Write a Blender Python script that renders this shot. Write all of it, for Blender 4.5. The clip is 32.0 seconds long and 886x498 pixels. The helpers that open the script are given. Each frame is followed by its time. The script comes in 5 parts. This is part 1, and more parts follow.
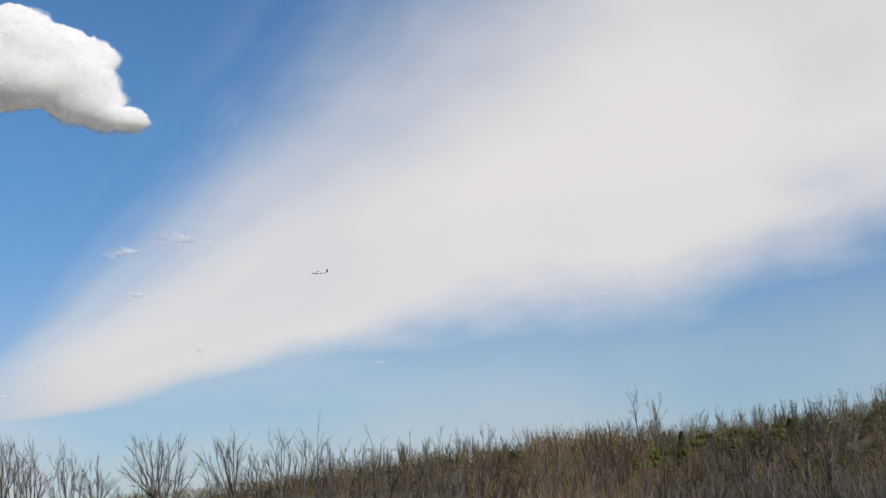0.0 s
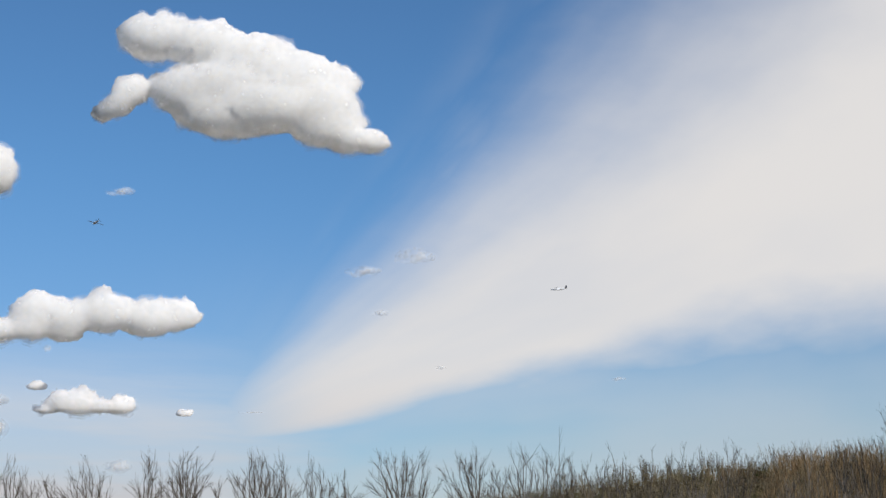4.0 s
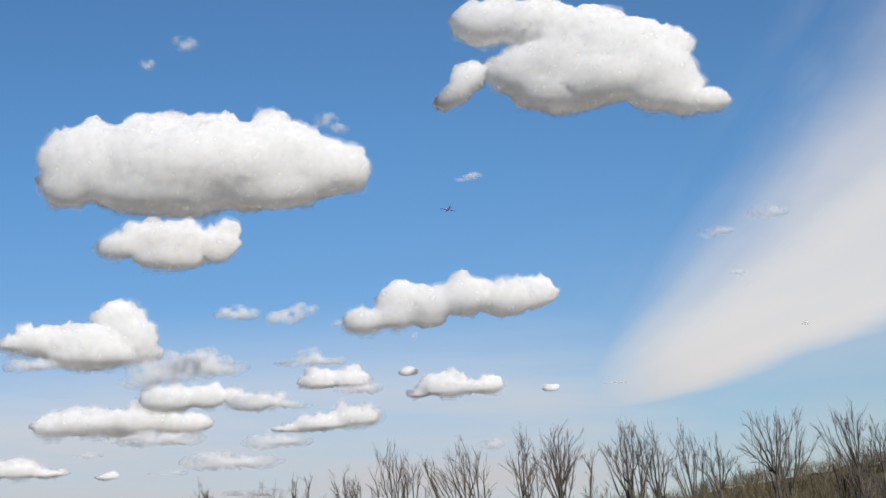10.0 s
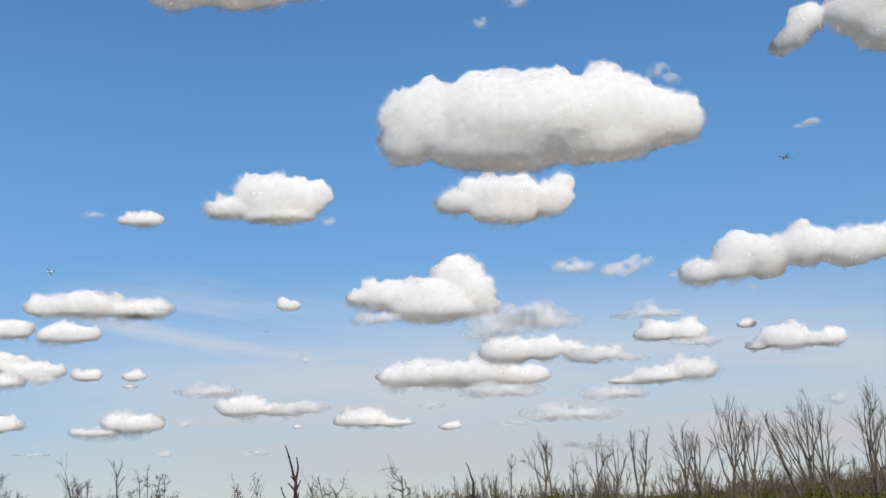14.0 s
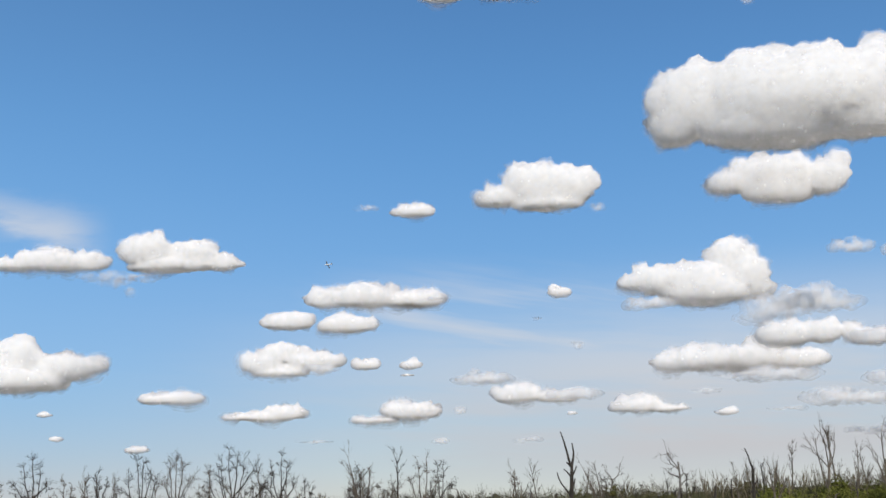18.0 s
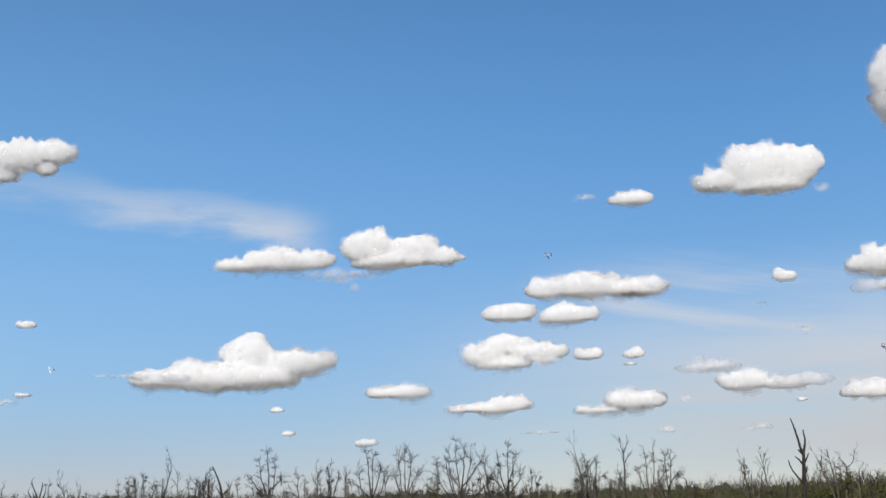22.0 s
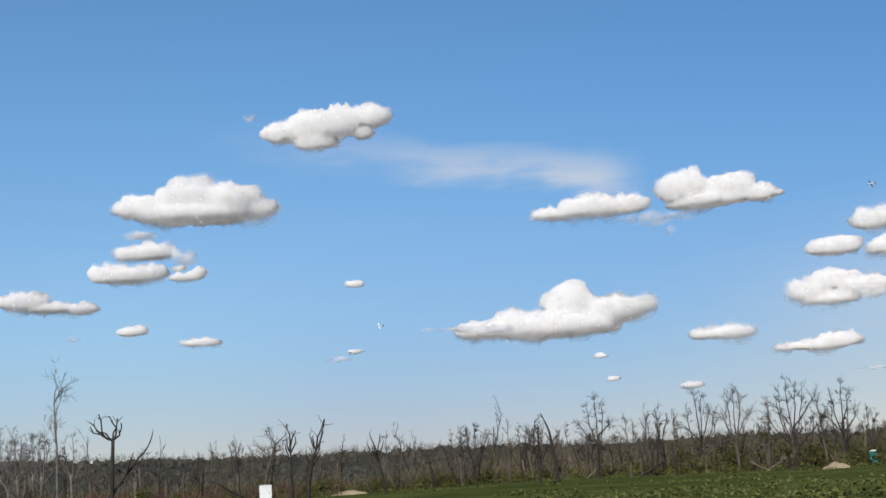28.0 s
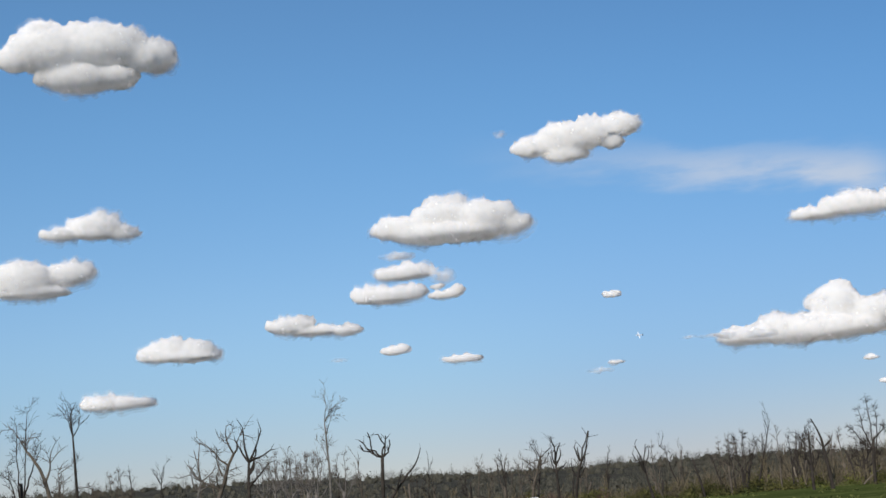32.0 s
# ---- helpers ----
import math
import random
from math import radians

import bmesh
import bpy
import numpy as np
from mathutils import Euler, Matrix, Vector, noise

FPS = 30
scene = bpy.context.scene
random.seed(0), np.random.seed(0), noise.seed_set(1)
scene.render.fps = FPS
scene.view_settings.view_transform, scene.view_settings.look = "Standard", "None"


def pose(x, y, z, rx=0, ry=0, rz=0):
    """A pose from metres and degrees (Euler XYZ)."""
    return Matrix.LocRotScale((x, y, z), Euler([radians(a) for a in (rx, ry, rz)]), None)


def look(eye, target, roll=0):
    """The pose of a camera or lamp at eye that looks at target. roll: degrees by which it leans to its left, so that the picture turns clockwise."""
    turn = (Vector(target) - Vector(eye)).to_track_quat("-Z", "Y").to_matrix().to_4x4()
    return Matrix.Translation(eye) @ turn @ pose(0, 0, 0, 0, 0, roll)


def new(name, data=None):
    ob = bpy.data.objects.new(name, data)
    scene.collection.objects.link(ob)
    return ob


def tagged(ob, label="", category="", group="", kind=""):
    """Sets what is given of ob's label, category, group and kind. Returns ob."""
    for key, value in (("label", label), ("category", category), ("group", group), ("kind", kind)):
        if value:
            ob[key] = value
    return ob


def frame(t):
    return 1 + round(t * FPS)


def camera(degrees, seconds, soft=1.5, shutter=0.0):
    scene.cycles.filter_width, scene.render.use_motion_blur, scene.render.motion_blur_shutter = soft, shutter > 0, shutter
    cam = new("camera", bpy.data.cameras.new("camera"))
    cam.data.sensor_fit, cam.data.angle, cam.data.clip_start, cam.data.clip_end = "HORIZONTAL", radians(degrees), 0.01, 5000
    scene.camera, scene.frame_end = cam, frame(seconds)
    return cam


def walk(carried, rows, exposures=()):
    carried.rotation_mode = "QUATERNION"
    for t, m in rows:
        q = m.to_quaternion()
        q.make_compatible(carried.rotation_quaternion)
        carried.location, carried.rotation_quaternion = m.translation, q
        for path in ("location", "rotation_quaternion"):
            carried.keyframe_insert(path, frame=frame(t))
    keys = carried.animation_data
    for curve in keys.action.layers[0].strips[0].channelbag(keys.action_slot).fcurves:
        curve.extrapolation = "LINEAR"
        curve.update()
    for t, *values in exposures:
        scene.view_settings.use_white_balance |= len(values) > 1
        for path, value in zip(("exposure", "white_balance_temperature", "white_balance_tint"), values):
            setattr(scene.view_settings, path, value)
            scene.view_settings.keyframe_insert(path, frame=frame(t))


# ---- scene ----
cam = camera(33.65, 32.0, soft=1.55)
walk(cam, [
    (0.0, pose(0, 0, 1.6, 101.689, 2.047, 0.242)),
    (0.5, pose(0, 0, 1.6, 101.610, 2.166, 1.703)),
    (1.0, pose(0, 0, 1.6, 101.698, 2.095, 2.940)),
    (1.5, pose(0, 0, 1.6, 101.904, 1.877, 3.927)),
    (2.0, pose(0, 0, 1.6, 101.965, 1.783, 4.926)),
    (2.5, pose(0, 0, 1.6, 101.975, 1.288, 6.278)),
    (3.0, pose(0, 0, 1.6, 102.072, 1.078, 7.475)),
    (3.5, pose(0, 0, 1.6, 102.406, 0.887, 8.478)),
    (5.5, pose(0, 0, 1.6, 102.654, 1.921, 12.805)),
    (6.0, pose(0, 0, 1.6, 102.375, 2.278, 13.800)),
    (6.5, pose(0, 0, 1.6, 102.166, 2.375, 14.915)),
    (7.0, pose(0, 0, 1.6, 102.398, 1.568, 16.689)),
    (7.5, pose(0, 0, 1.6, 102.372, 1.546, 18.257)),
    (8.0, pose(0, 0, 1.6, 102.665, 1.953, 19.225)),
    (8.5, pose(0, 0, 1.6, 102.921, 2.490, 20.220)),
    (9.0, pose(0, 0, 1.6, 102.921, 3.254, 21.086)),
    (9.5, pose(0, 0, 1.6, 102.643, 3.765, 22.247)),
    (10.0, pose(0, 0, 1.6, 101.935, 3.433, 24.024)),
    (10.5, pose(0, 0, 1.6, 101.760, 2.892, 25.377)),
    (11.0, pose(0, 0, 1.6, 100.100, 2.953, 26.684)),
    (11.5, pose(0, 0, 1.6, 99.810, 3.324, 27.974)),
    (12.0, pose(0, 0, 1.6, 100.069, 3.421, 29.308)),
    (12.5, pose(0, 0, 1.6, 100.912, 3.339, 30.739)),
    (13.0, pose(0, 0, 1.6, 101.049, 2.969, 32.679)),
    (13.5, pose(0, 0, 1.6, 100.969, 2.690, 35.003)),
    (14.0, pose(0, 0, 1.6, 100.679, 1.881, 36.995)),
    (14.5, pose(0, 0, 1.6, 100.604, 1.053, 38.920)),
    (15.0, pose(0, 0, 1.6, 100.799, 0.267, 41.196)),
    (15.5, pose(0, 0, 1.6, 100.689, 0.863, 41.852)),
    (17.5, pose(0, 0, 1.6, 101.051, 1.489, 46.405)),
    (18.0, pose(0, 0, 1.6, 100.460, 1.531, 47.628)),
    (18.5, pose(0, 0, 1.6, 99.886, 1.625, 48.419)),
    (19.0, pose(0, 0, 1.6, 99.580, 1.860, 49.677)),
    (19.5, pose(0, 0, 1.6, 99.616, 1.808, 51.415)),
    (20.0, pose(0, 0, 1.6, 100.212, 1.604, 52.877)),
    (20.5, pose(0, 0, 1.6, 100.538, 1.250, 54.263)),
    (21.0, pose(0, 0, 1.6, 100.365, 1.380, 55.485)),
    (21.5, pose(0, 0, 1.6, 100.213, 1.252, 56.170)),
    (22.0, pose(0, 0, 1.6, 100.353, 1.897, 56.380)),
    (22.5, pose(0, 0, 1.6, 100.577, 2.276, 56.776)),
    (23.0, pose(0, 0, 1.6, 100.569, 2.563, 57.039)),
    (23.5, pose(0, 0, 1.6, 100.395, 2.519, 57.991)),
    (24.0, pose(0, 0, 1.6, 100.474, 2.740, 58.952)),
    (24.5, pose(0, 0, 1.6, 100.456, 2.998, 60.127)),
    (25.0, pose(0, 0, 1.6, 100.444, 3.441, 62.078)),
    (25.5, pose(0, 0, 1.6, 100.338, 3.641, 63.477)),
    (27.5, pose(0, 0, 1.6, 99.539, 3.456, 67.502)),
    (28.0, pose(0, 0, 1.6, 98.817, 3.344, 69.087)),
    (28.5, pose(0, 0, 1.6, 98.673, 3.580, 70.595)),
    (29.0, pose(0, 0, 1.6, 98.804, 4.086, 71.984)),
    (29.5, pose(0, 0, 1.6, 99.041, 4.351, 73.612)),
    (30.0, pose(0, 0, 1.6, 99.192, 4.620, 75.189)),
    (30.5, pose(0, 0, 1.6, 99.304, 4.862, 76.398)),
    (31.0, pose(0, 0, 1.6, 99.505, 5.018, 77.617)),
    (31.5, pose(0, 0, 1.6, 99.706, 4.784, 78.477)),
    (32.0, pose(0, 0, 1.6, 99.983, 4.520, 79.390)),
], exposures=[(0.0, 0.0), (32.0, 0.0)])

# ---------------------------------------------------------------- sky and sun
SUN_AZ, SUN_EL = 229.0, 37.0          # compass turn to the left of +Y, height, in degrees


def way(az, el=0.0):
    a, e = radians(az), radians(el)
    return Vector((-math.sin(a) * math.cos(e), math.cos(a) * math.cos(e), math.sin(e)))


sun = new("sun", bpy.data.lights.new("sun", "SUN"))
sun.data.energy, sun.data.angle, sun.data.color = 4.55, radians(0.53), (1.0, 0.95, 0.88)
sun.matrix_world = look(way(SUN_AZ, SUN_EL) * 100, (0, 0, 0))

world = bpy.data.worlds.new("sky")
scene.world = world
scene.cycles.transparent_max_bounces = 32
world.use_nodes = True


class Nodes:
    """Short hand for a node tree: n.math("ADD", a, b), n.add(type, settings), with numbers or sockets."""

    def __init__(self, tree):
        self.tree = tree
        tree.nodes.clear()

    def add(self, kind, ins=None, operation="", data_type="", blend_type="", interpolation_type="", noise_dimensions=""):
        node = self.tree.nodes.new(kind)
        if operation:
            node.operation = operation
        if data_type:
            node.data_type = data_type
        if blend_type:
            node.blend_type = blend_type
        if interpolation_type:
            node.interpolation_type = interpolation_type
        if noise_dimensions:
            node.noise_dimensions = noise_dimensions
        for key, value in (ins or {}).items():
            self.put(node.inputs[key], value)
        return node

    def put(self, socket, value):
        if isinstance(value, bpy.types.NodeSocket):
            self.tree.links.new(value, socket)
        else:
            socket.default_value = value

    def math(self, op, a, b=0.0, c=0.0):
        node = self.add("ShaderNodeMath", operation=op)
        for socket, value in zip(node.inputs, (a, b, c)):
            self.put(socket, value)
        return node.outputs[0]

    def ramp(self, value, a, b, lo=0.0, hi=1.0):
        node = self.add("ShaderNodeMapRange", {"Value": value, "From Min": a, "From Max": b, "To Min": lo, "To Max": hi}, interpolation_type="SMOOTHSTEP")
        return node.outputs["Result"]

    def noise(self, vector, scale, detail=4.0, rough=0.55, dims="3D"):
        ins = {"Scale": scale, "Detail": detail, "Roughness": rough}
        if vector is not None:
            ins["Vector"] = vector
        return self.add("ShaderNodeTexNoise", ins, noise_dimensions=dims).outputs["Fac"]

    def xyz(self, x, y, z=0.0):
        return self.add("ShaderNodeCombineXYZ", {"X": x, "Y": y, "Z": z}).outputs[0]

    def mix(self, fac, a, b):
        node = self.add("ShaderNodeMix", data_type="RGBA")
        self.put(node.inputs[0], fac)
        self.put(node.inputs[6], a)
        self.put(node.inputs[7], b)
        return node.outputs[2]


def build_sky():
    n = Nodes(world.node_tree)
    sky = n.add("ShaderNodeTexSky")
    sky.sky_type, sky.sun_disc = "NISHITA", False
    sky.sun_elevation, sky.sun_rotation = radians(SUN_EL), radians(-SUN_AZ)
    sky.air_density, sky.dust_density, sky.ozone_density = 1.0, 0.1, 3.0
    d = n.add("ShaderNodeSeparateXYZ", {"Vector": n.add("ShaderNodeTexCoord").outputs["Generated"]}).outputs
    az = n.math("MULTIPLY", n.math("ARCTAN2", n.math("MULTIPLY", d[0], -1.0), d[1]), 57.29578)
    el = n.math("MULTIPLY", n.math("ARCSINE", d[2]), 57.29578)
    # the fan of high ice cloud that spreads from a point low in the sky
    dx, dy = n.math("SUBTRACT", 21.0, az), n.math("SUBTRACT", el, 4.4)
    fan = n.math("MULTIPLY", n.math("ARCTAN2", dy, dx), 57.29578)
    r = n.math("SQRT", n.math("ADD", n.math("MULTIPLY", dx, dx), n.math("MULTIPLY", dy, dy)))
    streak = n.noise(n.xyz(n.math("MULTIPLY", r, 0.07), n.math("MULTIPLY", fan, 0.07)), 1.0, 4.0, 0.45)
    cloudy = n.noise(n.xyz(n.math("MULTIPLY", az, 0.22), n.math("MULTIPLY", el, 0.5)), 1.0, 5.0, 0.55)
    thread = n.noise(n.xyz(n.math("MULTIPLY", r, 0.12), n.math("MULTIPLY", fan, 0.12), 4.0), 1.0, 4.0, 0.45)
    wobble = n.math("ADD", n.math("MULTIPLY", n.math("SUBTRACT", cloudy, 0.5), 4.0), n.math("MULTIPLY", n.math("SUBTRACT", thread, 0.5), 9.0))
    fw = n.math("ADD", fan, wobble)
    low = n.ramp(fw, 6.5, 15.5)
    high = n.ramp(fw, 49.0, 23.0)
    body = n.math("MULTIPLY", n.math("MULTIPLY", low, high), n.math("MULTIPLY", n.ramp(r, 0.5, 8.0, 0.15, 1.0), n.ramp(az, -75.0, -40.0)))
    body = n.math("MULTIPLY", body, n.ramp(streak, 0.15, 0.62, 0.8, 1.0))
    # thin streaks beside the fan
    thin = n.math("MULTIPLY", n.math("MULTIPLY", n.ramp(fw, -9.0, 2.0), n.ramp(fw, 56.0, 38.0)), n.ramp(thread, 0.4, 0.75, 0.0, 0.4))
    thin = n.math("MULTIPLY", thin, n.math("MULTIPLY", n.ramp(r, 2.0, 8.0), n.ramp(az, -75.0, -40.0)))
    # long veils low over the land
    lay = n.noise(n.xyz(n.math("MULTIPLY", az, 0.045), n.math("ADD", n.math("MULTIPLY", el, 0.42), n.math("MULTIPLY", az, -0.02))), 1.0, 5.0, 0.6)
    veil = n.math("MULTIPLY", n.math("MULTIPLY", n.ramp(el, 10.5, 3.5), n.math("MULTIPLY", n.ramp(az, 8.0, 21.0), n.ramp(az, 64.0, 38.0))), n.ramp(lay, 0.34, 0.6, 0.5, 0.92))
    # one torn veil beside a pair of heaped clouds
    drift = n.noise(n.xyz(n.math("MULTIPLY", az, 0.3), n.math("MULTIPLY", el, 1.1)), 1.0, 4.0, 0.55)
    axis = n.math("ADD", n.math("SUBTRACT", el, n.math("MULTIPLY_ADD", az, 0.14, 2.6)), n.math("MULTIPLY", n.math("SUBTRACT", drift, 0.5), 1.6))
    torn = n.math("MULTIPLY", n.math("MULTIPLY", n.ramp(az, 60.0, 62.5), n.ramp(az, 79.0, 63.0)), n.math("MULTIPLY", n.ramp(axis, -1.1, 0.0), n.ramp(axis, 1.3, 0.0)))
    torn = n.math("MULTIPLY", torn, n.ramp(drift, 0.3, 0.62, 0.25, 0.55))
    # bright level streaks among the small clouds
    band = n.noise(n.xyz(n.math("MULTIPLY", az, 0.07), n.math("MULTIPLY", n.math("MULTIPLY_ADD", az, -0.17, el), 0.65)), 1.0, 4.0, 0.55)
    band = n.math("MULTIPLY", n.ramp(band, 0.36, 0.76, 0.0, 0.65), n.math("MULTIPLY", n.math("MULTIPLY", n.ramp(az, 34.0, 42.0), n.ramp(az, 55.0, 48.0)), n.math("MULTIPLY", n.ramp(el, 3.0, 6.0), n.ramp(el, 10.5, 8.0))))
    veil = n.math("MAXIMUM", veil, band)
    haze = n.math("MULTIPLY", n.math("MULTIPLY", n.ramp(el, 14.0, 3.0), n.ramp(az, 24.0, 8.0)), n.ramp(streak, 0.3, 0.65, 0.2, 0.5))
    body = n.math("MAXIMUM", body, haze)
    ice = n.math("MAXIMUM", n.math("MAXIMUM", body, thin), n.math("MAXIMUM", veil, torn))
    fac = n.math("MULTIPLY", ice, n.ramp(el, 0.0, 3.0))
    tint = n.mix(n.ramp(el, 0.5, 6.0), (0.7, 0.71, 0.87, 1.0), (0.62, 0.75, 0.92, 1.0))
    tint = n.mix(n.ramp(el, 4.0, 17.0), tint, (0.59, 0.89, 1.09, 1.0))
    clear = n.add("ShaderNodeMix", data_type="RGBA", blend_type="MULTIPLY")
    n.put(clear.inputs[0], 1.0)
    n.put(clear.inputs[6], sky.outputs[0])
    side = n.math("MULTIPLY", n.ramp(az, 42.0, 98.0), n.ramp(el, 1.0, 9.0, 0.35, 1.0))
    paler = n.xyz(n.math("MULTIPLY_ADD", side, 0.53, 1.0), n.math("MULTIPLY_ADD", side, 0.36, 1.0), n.math("MULTIPLY_ADD", side, 0.23, 1.0))
    n.put(clear.inputs[7], n.add("ShaderNodeVectorMath", {0: tint, 1: paler}, operation="MULTIPLY").outputs[0])
    dusk = n.math("MULTIPLY", n.ramp(az, 48.0, 74.0), n.ramp(el, 7.0, 1.0))
    hollow = n.math("MULTIPLY", n.math("MULTIPLY", n.ramp(az, 47.0, 58.0), n.ramp(az, 82.0, 70.0)), n.ramp(el, 12.0, 4.0))
    dusk = n.math("ADD", dusk, n.math("MULTIPLY", hollow, 0.9))
    low_air = n.xyz(n.math("MULTIPLY_ADD", dusk, -0.1, 1.0), n.math("MULTIPLY_ADD", dusk, -0.1, 1.0), n.math("MULTIPLY_ADD", dusk, -0.05, 1.0))
    air = n.add("ShaderNodeVectorMath", {0: clear.outputs[2], 1: low_air}, operation="MULTIPLY").outputs[0]
    right_air = n.math("MULTIPLY", n.ramp(az, 22.0, 6.0), n.ramp(el, 12.0, 5.0))
    right_tint = n.xyz(n.math("MULTIPLY_ADD", right_air, -0.07, 1.0), n.math("MULTIPLY_ADD", right_air, 0.02, 1.0), n.math("MULTIPLY_ADD", right_air, -0.03, 1.0))
    air = n.add("ShaderNodeVectorMath", {0: air, 1: right_tint}, operation="MULTIPLY").outputs[0]
    left_air = n.ramp(az, 22.0, 48.0)
    left_tint = n.xyz(n.math("MULTIPLY_ADD", left_air, -0.085, 1.0), n.math("MULTIPLY_ADD", left_air, -0.06, 1.0), n.math("MULTIPLY_ADD", left_air, -0.045, 1.0))
    air = n.add("ShaderNodeVectorMath", {0: air, 1: left_tint}, operation="MULTIPLY").outputs[0]
    ice_light = n.mix(n.ramp(el, 2.0, 9.0), (5.8, 5.65, 5.85, 1.0), (7.7, 7.5, 7.4, 1.0))
    colour = n.mix(fac, air, ice_light)
    back = n.add("ShaderNodeBackground", {"Color": colour, "Strength": 0.098})
    n.tree.links.new(back.outputs[0], n.add("ShaderNodeOutputWorld").inputs["Surface"])


build_sky()

# ---------------------------------------------------------------- materials


def material(name, paint):
    m = bpy.data.materials.new(name)
    m.use_nodes = True
    n = Nodes(m.node_tree)
    shader = paint(n)
    n.tree.links.new(shader, n.add("ShaderNodeOutputMaterial").inputs["Surface"])
    return m


def plain(dark, light, scale, rough=0.85, fine=6.0, relief=0.0, island=0.0, metal=0.0):
    """Two tones mixed by a coarse and a fine noise, in metres."""
    def paint(n):
        where = n.add("ShaderNodeTexCoord").outputs["Object"]
        coarse, grain = n.noise(where, scale, 4.0), n.noise(where, scale * fine, 5.0, 0.65)
        fac = n.math("ADD", n.math("MULTIPLY", coarse, 0.6), n.math("MULTIPLY", grain, 0.4))
        if island:
            rnd = n.add("ShaderNodeNewGeometry").outputs["Random Per Island"]
            fac = n.math("ADD", n.math("MULTIPLY", fac, 1.0 - island), n.math("MULTIPLY", rnd, island))
        colour = n.mix(n.ramp(fac, 0.3, 0.7), (*dark, 1), (*light, 1))
        ins = {"Base Color": colour, "Roughness": rough, "Metallic": metal, "Specular IOR Level": 0.25}
        if relief:
            ins["Normal"] = n.add("ShaderNodeBump", {"Height": grain, "Strength": 0.6, "Distance": relief}).outputs[0]
        return n.add("ShaderNodeBsdfPrincipled", ins).outputs[0]
    return paint


def leafy(dark, light, patchy=0.24):
    def paint(n):
        rnd = n.add("ShaderNodeNewGeometry").outputs["Random Per Island"]
        patch = n.noise(n.add("ShaderNodeTexCoord").outputs["Object"], patchy, 4.0, 0.6)
        fac = n.math("ADD", n.math("MULTIPLY", rnd, 0.35), n.math("MULTIPLY", n.ramp(patch, 0.36, 0.64), 0.65))
        colour = n.mix(fac, (*dark, 1), (*light, 1))
        a = n.add("ShaderNodeBsdfDiffuse", {"Color": colour}).outputs[0]
        b = n.add("ShaderNodeBsdfTranslucent", {"Color": colour}).outputs[0]
        return n.add("ShaderNodeMixShader", {0: 0.3, 1: a, 2: b}).outputs[0]
    return paint


def vapour(through_light):
    """Water droplets: white, with that share of the light passing through."""
    def paint(n):
        white = (0.995, 0.98, 0.962, 1)
        a = n.add("ShaderNodeBsdfDiffuse", {"Color": white}).outputs[0]
        b = n.add("ShaderNodeBsdfTranslucent", {"Color": white}).outputs[0]
        return n.add("ShaderNodeMixShader", {0: through_light, 1: a, 2: b}).outputs[0]
    return paint


def shreds(thickness, scale, lo, hi):
    """Thin outer vapour that lets the sky show between its shreds."""
    def paint(n):
        grain = n.noise(n.add("ShaderNodeTexCoord").outputs["Object"], scale, 2.0, 0.5)
        white = (0.995, 0.98, 0.962, 1)
        a = n.add("ShaderNodeBsdfDiffuse", {"Color": white}).outputs[0]
        b = n.add("ShaderNodeBsdfTranslucent", {"Color": white}).outputs[0]
        body = n.add("ShaderNodeMixShader", {0: 0.45, 1: a, 2: b}).outputs[0]
        clear = n.add("ShaderNodeBsdfTransparent").outputs[0]
        return n.add("ShaderNodeMixShader", {0: n.math("MULTIPLY", n.ramp(grain, lo, hi), thickness), 1: clear, 2: body}).outputs[0]
    return paint


def meadow(n):
    where = n.add("ShaderNodeTexCoord").outputs["Object"]
    d = n.add("ShaderNodeSeparateXYZ", {"Vector": where}).outputs
    away = n.math("SQRT", n.math("ADD", n.math("MULTIPLY", d[0], d[0]), n.math("MULTIPLY", d[1], d[1])))
    big, small = n.noise(where, 0.035, 4.0), n.noise(where, 0.4, 8.0, 0.75)
    fac = n.math("ADD", n.math("MULTIPLY", big, 0.5), n.math("MULTIPLY", small, 0.5))
    grass = n.mix(n.ramp(fac, 0.4, 0.6), (0.038, 0.049, 0.014, 1), (0.073, 0.087, 0.025, 1))
    grass = n.mix(n.ramp(small, 0.54, 0.68, 0.0, 0.5), grass, (0.17, 0.175, 0.07, 1))
    wood = n.mix(n.ramp(fac, 0.35, 0.65), (0.05, 0.042, 0.026, 1), (0.115, 0.095, 0.06, 1))
    # far floor to the left turns grey: haze of distance put into its colour
    wood = n.mix(n.math("MULTIPLY", n.ramp(away, 330.0, 480.0), n.ramp(n.math("ARCTAN2", n.math("MULTIPLY", d[0], -1.0), d[1]), 1.08, 1.29)), wood, n.mix(n.ramp(fac, 0.35, 0.65), (0.035, 0.035, 0.03, 1), (0.06, 0.058, 0.048, 1)))
    # mown field gives way to rough woodland floor
    edge = n.math("ADD", away, n.math("MULTIPLY", n.math("SUBTRACT", big, 0.5), 40.0))
    colour = n.mix(n.ramp(edge, 226.0, 246.0), grass, wood)
    bump = n.add("ShaderNodeBump", {"Height": small, "Strength": 0.7, "Distance": 0.15}).outputs[0]
    return n.add("ShaderNodeBsdfPrincipled", {"Base Color": colour, "Roughness": 0.95, "Specular IOR Level": 0.0, "Normal": bump}).outputs[0]


